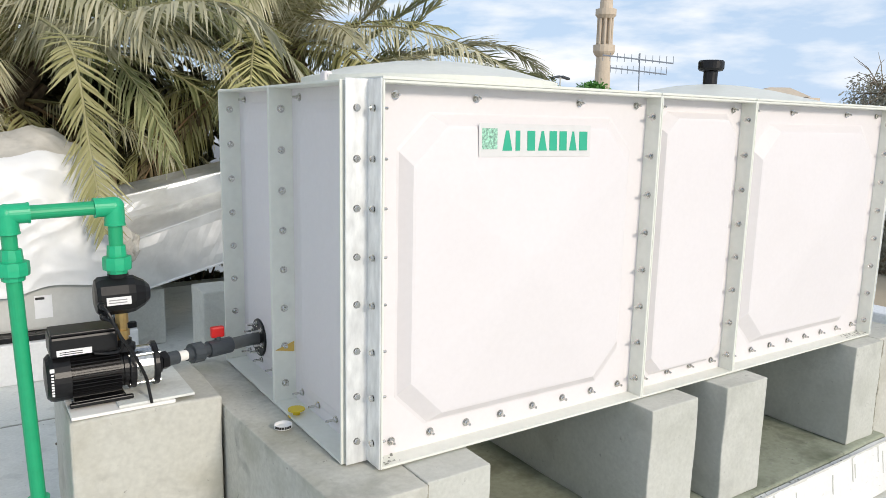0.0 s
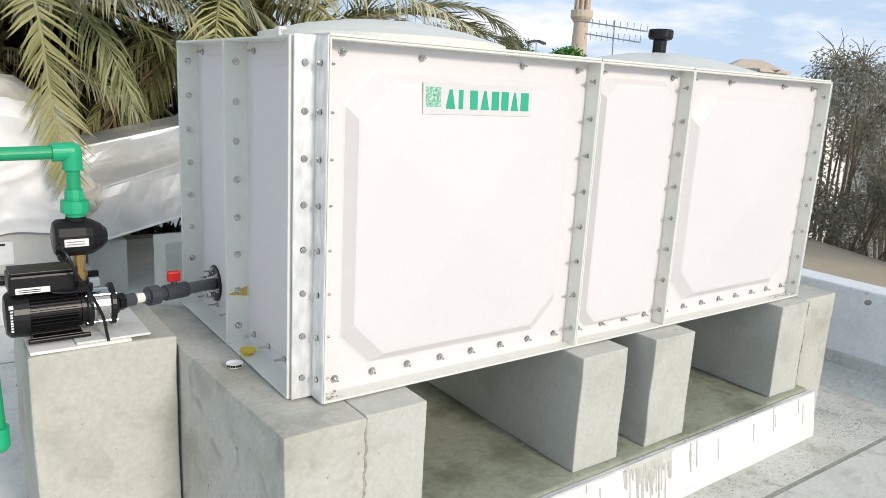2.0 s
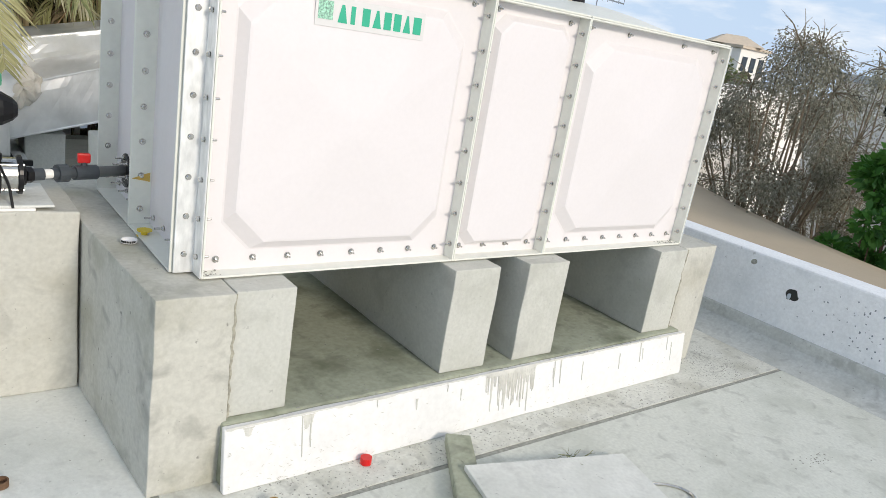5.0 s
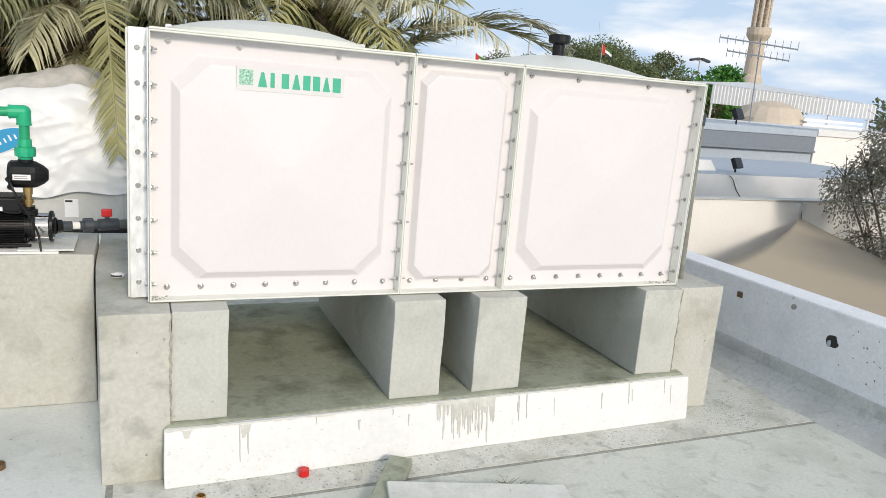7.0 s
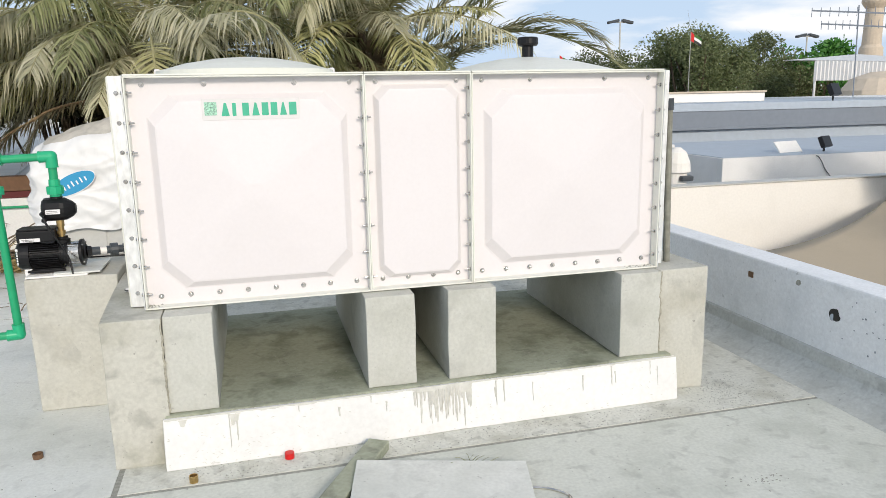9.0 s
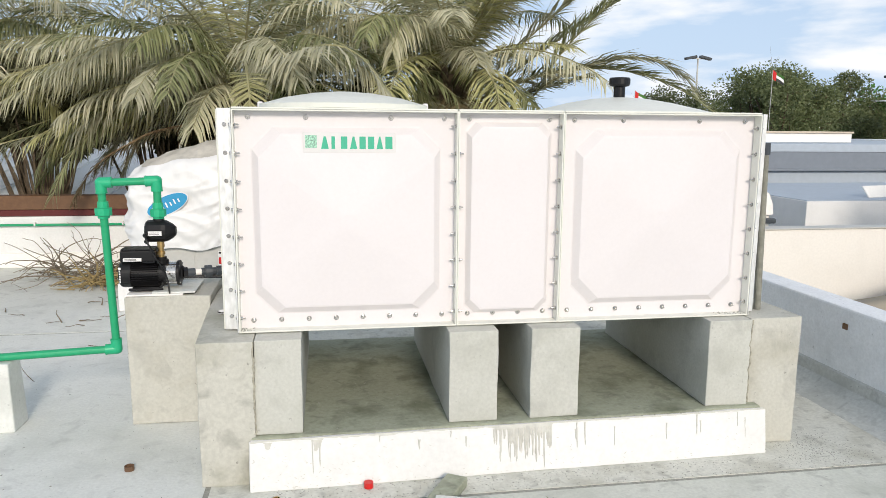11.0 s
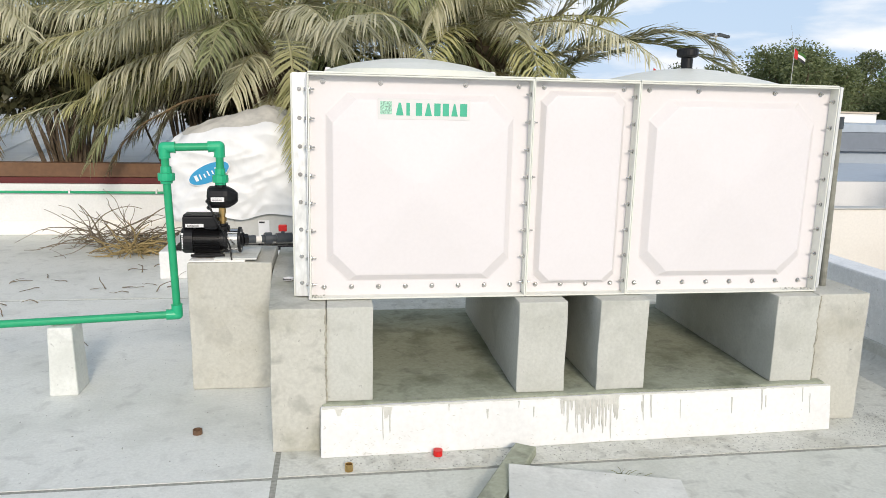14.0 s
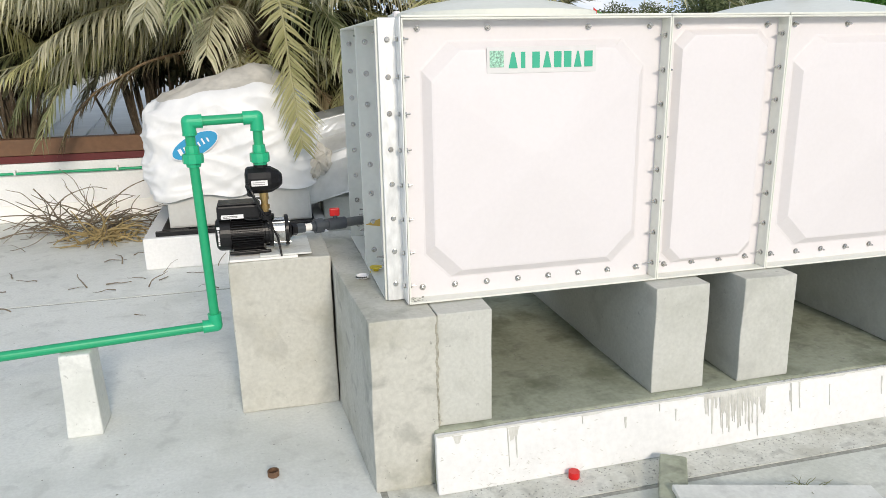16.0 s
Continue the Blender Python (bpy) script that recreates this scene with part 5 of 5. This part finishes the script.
part("pole", rodded((6.62, 6.6, -1.0), (6.62, 6.6, 0.76), 0.03, seg=10), PAINT, ht)
part("cross_bar", rodded((6.56, 6.6, 0.74), (6.72, 6.6, 0.76), 0.03, seg=10), PAINT, ht)
part("pipe_valve", boxed(6.80, 7.0, 6.45, 6.55, 0.23, 0.31, bevel=.02), DKGREY, ht)

# shade cloth between hook, roof edge and street
bm = bmesh.new()
HK = Vector((10.28, 5.95, -0.088))
left = smooth_line([HK, (8.7, 4.95, -0.22), (7.15, 4.18, -0.3), (5.8, 3.85, -0.32), (4.2, 3.9, -0.3)], 6)
right = smooth_line([HK, (9.75, 4.35, -0.24), (9.15, 2.7, -0.32), (8.5, 0.2, -0.36), (8.1, -4.0, -0.3)], 6)
rows = []
for p, q in zip(left, right):
    rows.append([bm.verts.new(p.lerp(q, k / 12) - Vector((0, 0, 0.10 * math.sin(math.pi * k / 12) * min(1, (p - q).length / 5)))) for k in range(13)])
for a, b in zip(rows, rows[1:]):
    for k in range(12):
        bm.faces.new((a[k], a[k + 1], b[k + 1], b[k]))
bmesh.ops.remove_doubles(bm, verts=bm.verts, dist=0.001)
bmesh.ops.solidify(bm, geom=bm.faces[:], thickness=0.01)
sl = thing("shade_sail", HK, "tan tensioned shade cloth hooked to the cream wall", "shade sail")
part("cloth", bm, SAIL, sl, smooth=True)
part("shackle", tube(bmesh.new(), [HK, HK + Vector((0.02, 0.03, 0.16)), HK + Vector((0.03, 0.05, 0.26))], 0.02, 6), STEEL, sl)
part("hook_plate", boxed(HK.x - .06, HK.x + .10, 5.96, 5.998, -0.02, 0.16), PAINT, sl)

# canopy behind the grey building
cp = thing("roof_canopy", (22, 20, 1.2), "white corrugated canopy on thin posts", "canopy")
bm = bmesh.new()
CL, CR = Vector((24.2, 23.8, 0)), Vector((28.8, 19.0, 0))
pts = [CL.lerp(CR, k / 90) + Vector((0, -0.05 * (k % 2), 0)) for k in range(91)]
lo, hi = [bm.verts.new(p + Vector((0, 0, 1.95 - 0.15 * k / 90))) for k, p in enumerate(pts)], [bm.verts.new(p + Vector((0, 0, 2.80 - 0.4 * k / 90))) for k, p in enumerate(pts)]
for k in range(90):
    bm.faces.new((lo[k], lo[k + 1], hi[k + 1], hi[k]))
part("fascia", bm, PAINT, cp, "white corrugated fascia")
bm = bmesh.new()
bm.faces.new([bm.verts.new(p) for p in ((24.2, 23.9, 2.82), (28.8, 19.1, 2.42), (33, 23, 2.6), (29, 26.5, 3.2), (26, 28, 3.0))])
bmesh.ops.solidify(bm, geom=bm.faces[:], thickness=0.05)
part("roof", bm, ROOFM, cp)
for k in (0.02, 0.25, 0.5, 0.75, 0.98):
    p = CL.lerp(CR, k)
    part("post", rodded((p.x, p.y + .1, 0.9), (p.x, p.y + .1, 2.1), 0.05, seg=8), PAINT, cp)
dm = thing("covered_mound", (24, 18, 1.1), "beige covered mound under the canopy", "cover")
part("cover", lathe(bmesh.new(), [(1.5, -0.2), (1.45, 0.3), (1.1, 0.75), (0.4, 1.0), (0.05, 1.02)], (24.6, 20.6, 1.2), "Z", 18), STONE, dm)
part("rail", boxed(24.8, 28.2, 19.0, 19.06, 1.32, 1.42), CREAM, dm)
part("rail", boxed(24.8, 28.2, 19.0, 19.06, 1.52, 1.62), CREAM, dm)

mx, my = polar((0, -2.5), 44.9, 120)
mn = thing("minaret", (mx, my, -4.5), "distant pale stone minaret with two balconies", "minaret")
sh = part("shaft", lathe(bmesh.new(), [(1.75, 0), (1.7, 9), (1.5, 11.6), (1.25, 12.0), (1.1, 17.2)], (mx, my, -4.5), "Z", 20), STONE, mn)
part("balcony", lathe(bmesh.new(), [(1.1, 0), (1.55, 0.6), (1.7, 0.9), (1.7, 1.9), (1.55, 1.9), (1.5, 1.0)], (mx, my, 12.3), "Z", 16), STONE, mn)
for k in range(8):
    a = 2 * math.pi * k / 8
    part("column", rodded((mx + 1.05 * math.cos(a), my + 1.05 * math.sin(a), 13.3), (mx + 1.05 * math.cos(a), my + 1.05 * math.sin(a), 18.2), 0.22, seg=8), STONE, mn)
part("core", rodded((mx, my, 13.2), (mx, my, 18.3), 0.6, seg=12), STONE, mn)
part("upper_balcony", lathe(bmesh.new(), [(1.2, 0), (1.6, 0.5), (1.6, 1.4), (1.0, 1.5), (0.9, 4.0), (0.1, 6.5)], (mx, my, 18.2), "Z", 16), STONE, mn)

an = thing("roof_antenna", (19.4, 16.5, 1.27), "thin rooftop television antenna with many cross bars", "antenna")
part("mast", rodded((19.4, 16.5, 1.2), (19.3, 16.5, 4.15), 0.020, seg=6), GREYB, an)
for z, l in ((3.95, 1.5), (3.55, 1.1)):
    part("boom", rodded((19.4 - l, 16.9, z + .06), (19.4 + l * 0.8, 16.1, z - .1), 0.026, seg=5), GREYB, an)
    for k in range(11):
        x = 19.4 - l + 1.8 * l * k / 10
        part("cross_bar", rodded((x, 16.9 - 0.8 * k / 10, z - .13), (x, 16.9 - 0.8 * k / 10, z + .15), 0.014, seg=4), GREYB, an)
for az, d, h in ((28.0, 60, 7.0), (40.6, 70, 6.0)):
    x, y = polar(E9, az, d)
    fl = thing("street_lamp", (x, y, -4.5), "tall twin-headed floodlight mast in the distance", "street lamp")
    part("pole", rodded((x, y, -4.5), (x, y, h), 0.09, 0.06, 8), ACGREY, fl)
    for s_ in (-1, 1):
        part("lamp_head", boxed(-.45, .45, -.2, .2, -.1, .1, bevel=.03), DKGREY, fl, m=pose(x + s_ * 0.6, y, h, 0, s_ * 12, 0))
    part("cross_arm", rodded((x - .9, y, h - .05), (x + .9, y, h - .05), 0.05, seg=6), ACGREY, fl)
for az, d, h in ((33.0, 36, 4.25), (23.6, 36, 3.4)):
    x, y = polar(E9, az, d)
    fg = thing("flag", (x, y, -4.5), "small red, green, white and black flag on a pole", "flag")
    part("pole", rodded((x, y, -4.5), (x, y, h), 0.014, seg=6), ACGREY, fg)
    for k, m_ in enumerate((LEAFG, LABELW, INK)):
        bm = bmesh.new()
        vs = [bm.verts.new((x + 0.16 + 0.42 * u, y + 0.04 * math.sin(9 * u), h - 0.10 - 0.125 * (k + v) - 0.22 * u)) for u, v in ((0, 0), (.5, 0), (1, 0), (1, 1), (.5, 1), (0, 1))]
        bm.faces.new((vs[0], vs[1], vs[4], vs[5])), bm.faces.new((vs[1], vs[2], vs[3], vs[4]))
        part("stripe", bm, m_, fg)
    bm = bmesh.new()
    bm.faces.new([bm.verts.new(p) for p in ((x, y - .01, h), (x + .18, y - .01, h - .14), (x + .18, y - .01, h - .50), (x, y - .01, h - .40))])
    part("red_band", bm, RED, fg)
hx, hy = polar(E3, 57.6, 60)
hs = thing("villa", (hx, hy, -4.5), "cream two-storey villa with a tiled hipped roof", "house")
part("wall", boxed(hx - 2.0, hx + 1.6, hy - 2, hy + 2, -4.5, 3.75), CREAM, hs)
part("cornice", boxed(hx - 2.2, hx + 1.8, hy - 2.2, hy + 2.2, 3.755, 3.95), STONE, hs)
bm = bmesh.new()
rod(bm, (hx - .2, hy, 3.955), (hx - .2, hy, 4.65), 2.7, 1.0, 4)
part("roof", bm, STONE, hs)
for k in range(3):
    part("window", boxed(hx - 1.6 + k * 1.1, hx - 1.0 + k * 1.1, hy - 2.06, hy - 2.01, 2.2, 3.2), GLASS, hs)
vx, vy = polar(E3, 69.0, 48)
vs_ = thing("villa", (vx, vy, -4.5), "white villa with arched windows behind the trees", "house")
part("wall", boxed(vx - 4, vx + 8, vy - 7, vy + 2, -4.5, 2.4), PAINT, vs_)
part("cornice", boxed(vx - 4.2, vx + 8.2, vy - 7.2, vy + 2.2, 2.404, 2.8), GREYL, vs_)
for k in range(4):
    bm = boxed(vx - 4.06, vx - 4.01, vy - 6 + k * 2.1, vy - 5 + k * 2.1, 0.2, 1.4)
    lathe(bm, [(0.5, 0), (0.5, 0.05)], (vx - 4.06, vy - 5.5 + k * 2.1, 1.4), "X", 16)
    part("window", bm, GLASS, vs_)
lw = thing("boundary_wall", (14, 4, -4.5), "white boundary wall seen between the trees", "wall")
part("wall", boxed(15.2, 15.5, -12, 5.8, -4.5, 1.3, bevel=.01), PAINT, lw)

# ---- small things on the roof ----
def cap_thing(x, y, r, h, mat, label, cat, hollow=True):
    rings = [(r, 0), (r, h), (r * 0.8, h), (r * 0.78, h * 0.3)] if hollow else [(r, 0), (r, h)]
    solid(cat.replace(" ", "_"), lathe(bmesh.new(), rings, (x, y, 0.001), "Z", 16), mat, label, cat)


cap_thing(0.565, -0.228, 0.021, 0.026, RED, "red plastic stopper lying on the roof", "stopper", False)
cap_thing(-0.535, 0.10, 0.022, 0.022, RUST, "brown pipe nut lying on the roof", "pipe nut")
cap_thing(0.165, -0.325, 0.018, 0.03, BRASS, "brass pipe fitting standing on the roof", "pipe fitting")
st = Vector((0.965, -0.255, 0)), Vector((0.60, -0.86, 0))
d = (st[1] - st[0])
solid("concrete_strip", boxed(-d.length / 2, d.length / 2, -0.05, 0.05, 0.0, 0.045, bevel=0.006), CONCD, "narrow grey concrete strip lying loose", "concrete strip",
      m=Matrix.Translation((st[0] + st[1]) / 2 + Vector((0, 0, .001))) @ pose(0, 0, 0, 0, 0, math.degrees(math.atan2(d.y, d.x))))
solid("loose_board", boxed(0, 0.72, -0.62, 0, 0, 0.02, bevel=0.003), SCREED, "flat grey cement board lying on the roof", "board", m=pose(0.835, -0.455, 0.046, 1.5, 2.2, -13))
rt = thing("tape_roll", (-0.055, 0.44, LEG_TOP), "yellow thread tape spool and its clear ring", "tape roll")
part("spool", lathe(bmesh.new(), [(0.026, 0), (0.026, 0.004), (0.011, 0.005), (0.011, 0.018), (0.026, 0.019), (0.026, 0.023)], (-0.052, 0.445, LEG_TOP + .006), "Z", 20), YELLOW, rt, "yellow spool")
part("ring", lathe(bmesh.new(), [(0.0265, 0), (0.0265, 0.010), (0.024, 0.010), (0.024, 0.001)], (-0.118, 0.385, LEG_TOP + .006), "Z", 20), LABELW, rt, "white ring with dark print")
for k in range(7):
    a = radians(200 + k * 16)
    part("print_bar", boxed(-.0032, .0032, -.0006, .0006, 0, .007), INK, rt, m=pose(-0.118 + .0274 * math.cos(a), 0.385 + .0274 * math.sin(a), LEG_TOP + .009, 0, 0, math.degrees(a) + 90))


def twigs(name, at, n, spread, height, mat, label, seed, length=0.6, r0=0.006):
    r = random.Random(seed)
    t = thing(name, at, label, "dry branches")
    for k in range(n):
        a = r.uniform(0, 6.283)
        p = Vector(at) + Vector((r.gauss(0, spread), r.gauss(0, spread * 0.45), 0.01 + r.random() * height * 0.3))
        pts = [p]
        dd = Vector((math.cos(a), math.sin(a) * 0.6, r.uniform(0.0, 0.9))).normalized()
        for j in range(5):
            dd = (dd + Vector((r.uniform(-.35, .35), r.uniform(-.35, .35), r.uniform(-.4, .12)))).normalized()
            q = pts[-1] + dd * length * r.uniform(0.12, 0.3)
            q.z = max(0.008, q.z)
            pts.append(q)
        part("twig", tube(bmesh.new(), smooth_line(pts, 3), r0 * r.uniform(0.5, 1.3), 5, 0.4), mat, t)
    return t


twigs("branch_pile", (-2.05, 4.6, 0), 90, 0.20, 0.5, TWIG, "heap of dry bare branches by the white wall", 61, 0.58, 0.007)
STRAW = material("dry_straw", (0.34, 0.26, 0.12), 0.9, grain=0.2)
twigs("straw_heap", (-1.85, 4.25, 0), 70, 0.13, 0.25, STRAW, "small heap of dry yellow straw", 62, 0.28, 0.009)
twigs("weed_tuft", (1.30, -0.55, 0), 26, 0.03, 0.05, FRONDS[1], "small green weed sprig on the roof", 63, 0.07, 0.0022)
twigs("scattered_twigs", (-2.2, 3.1, 0), 40, 1.0, 0.0, TWIG, "dry twigs and leaf bits scattered on the roof", 64, 0.16, 0.005)
twigs("scattered_twigs", (-1.7, 1.7, 0), 16, 0.9, 0.0, TWIG, "dry twigs and leaf bits scattered on the roof", 65, 0.13, 0.004)
ch = thing("wire_coil", (1.55, -0.85, 0), "thin grey wire lying in a loop", "wire")
part("wire", tube(bmesh.new(), smooth_line([(1.25, -0.78, .006), (1.40, -0.76, .006), (1.56, -0.80, .006), (1.62, -0.90, .006), (1.50, -1.02, .006)]), 0.006, 6), STEEL, ch)

# parapet scars
def scar(name, y, z, ry, rz, depth, mat, seed, label=""):
    """A broken patch with a ragged outline on the parapet's inner face."""
    bm = bmesh.new()
    bmesh.ops.create_icosphere(bm, subdivisions=3, radius=1, matrix=Matrix.Translation((PARAPET_X, y, z)) @ Matrix.Diagonal((depth, ry, rz, 1)))
    for v in bm.verts:
        n_ = noise.noise_vector(v.co * 30 + Vector((seed, 0, 0)))
        v.co.y += 0.35 * ry * n_.y
        v.co.z += 0.35 * rz * n_.z
    return part(name, bm, mat, wall_e, label, m=Matrix.Identity(4))


# no hole is cut: a flat black patch gives the hollow's shade
scar("hollow_shade", -0.205, 0.378, 0.042, 0.037, 0.004, INK, 3, "dark patch standing for the shade in a broken hollow")
scar("niche_plug", -0.186, 0.366, 0.016, 0.020, 0.007, GREYL, 5)
scar("scuff", 0.08, 0.49, 0.020, 0.016, 0.003, DIRT, 9)
part("metal_tab", boxed(PARAPET_X - .008, PARAPET_X + .002, 0.465, 0.505, 0.425, 0.46, bevel=.002), RUST, wall_e, m=Matrix.Identity(4))
r = random.Random(77)
for k in range(60):
    y, z = r.gauss(-0.62, 0.14), r.uniform(0.2, 0.48)
    s_ = r.uniform(0.003, 0.009)
    part("chip", boxed(PARAPET_X - .0015, PARAPET_X + .002, y, y + s_, z, z + s_ * r.uniform(.6, 1.6)), GREYB, wall_e, m=Matrix.Identity(4))

# loose dirt along the kerb and in the corner of the tank
def crumbs(name, spots, label, seed):
    r = random.Random(seed)
    verts, faces = [], []
    for x, y, z, s_ in spots(r):
        b = len(verts)
        hh = s_ * r.uniform(0.3, 0.7)
        a0 = r.uniform(0, 6.28)
        verts += [(x + s_ * r.uniform(.6, 1.2) * math.cos(a0 + k * 1.571), y + s_ * r.uniform(.6, 1.2) * math.sin(a0 + k * 1.571), z) for k in range(4)] + [(x, y, z + hh)]
        faces += [(b, b + 1, b + 4), (b + 1, b + 2, b + 4), (b + 2, b + 3, b + 4), (b + 3, b, b + 4)]
    me = bpy.data.meshes.new(name)
    me.from_pydata(verts, [], faces)
    me.materials.append(DIRT)
    return tagged(new(name, me), label, "dirt", "", "stuff")


crumbs("loose_dirt", lambda r: [(r.uniform(0.1, 3.1), -0.20 - 0.15 * r.random() ** 1.4, 0.0, r.uniform(.001, .0045) * (0.5 + r.random())) for _ in range(1300)], "loose brown dirt and crumbs along the kerb", 71)
crumbs("loose_dirt", lambda r: [(r.uniform(-3.5, 3.3), r.uniform(-2.4, 2.5), 0.0, r.uniform(.001, .005) * (0.4 + r.random() ** 2)) for _ in range(1500)], "fine dark grit scattered on the roof", 72)
crumbs("loose_dirt", lambda r: [(r.gauss(2.85, 0.12), r.gauss(-0.12, 0.10), 0.0, r.uniform(.001, .005)) for _ in range(500)], "dark dirt gathered at the foot of the end support", 75)
crumbs("flaked_paint", lambda r: [(2.42 + r.gauss(0, 0.06), -0.98 + r.gauss(0, 0.025), 0.0, r.uniform(.002, .008)) for _ in range(34)], "flaked dark scab of cement on the roof", 76)
crumbs("slab_grit", lambda r: [(r.uniform(0.3, 2.2), -0.14 + r.random() ** 2 * 1.1, SLAB, r.uniform(.001, .006)) for _ in range(500)], "grit and crumbs lying on the base slab", 77)
crumbs("loose_dirt", lambda r: [(r.gauss(2.42, 0.05), r.uniform(0.01, 0.075), TANK_Z + .008, r.uniform(.002, .006)) for _ in range(60)], "dirt lying in the corner of the tank flange", 73)
crumbs("loose_dirt", lambda r: [(r.gauss(0.03, 0.02), r.uniform(0.01, 0.075), TANK_Z + .008, r.uniform(.002, .006)) for _ in range(40)], "dirt lying in the corner of the tank flange", 74)
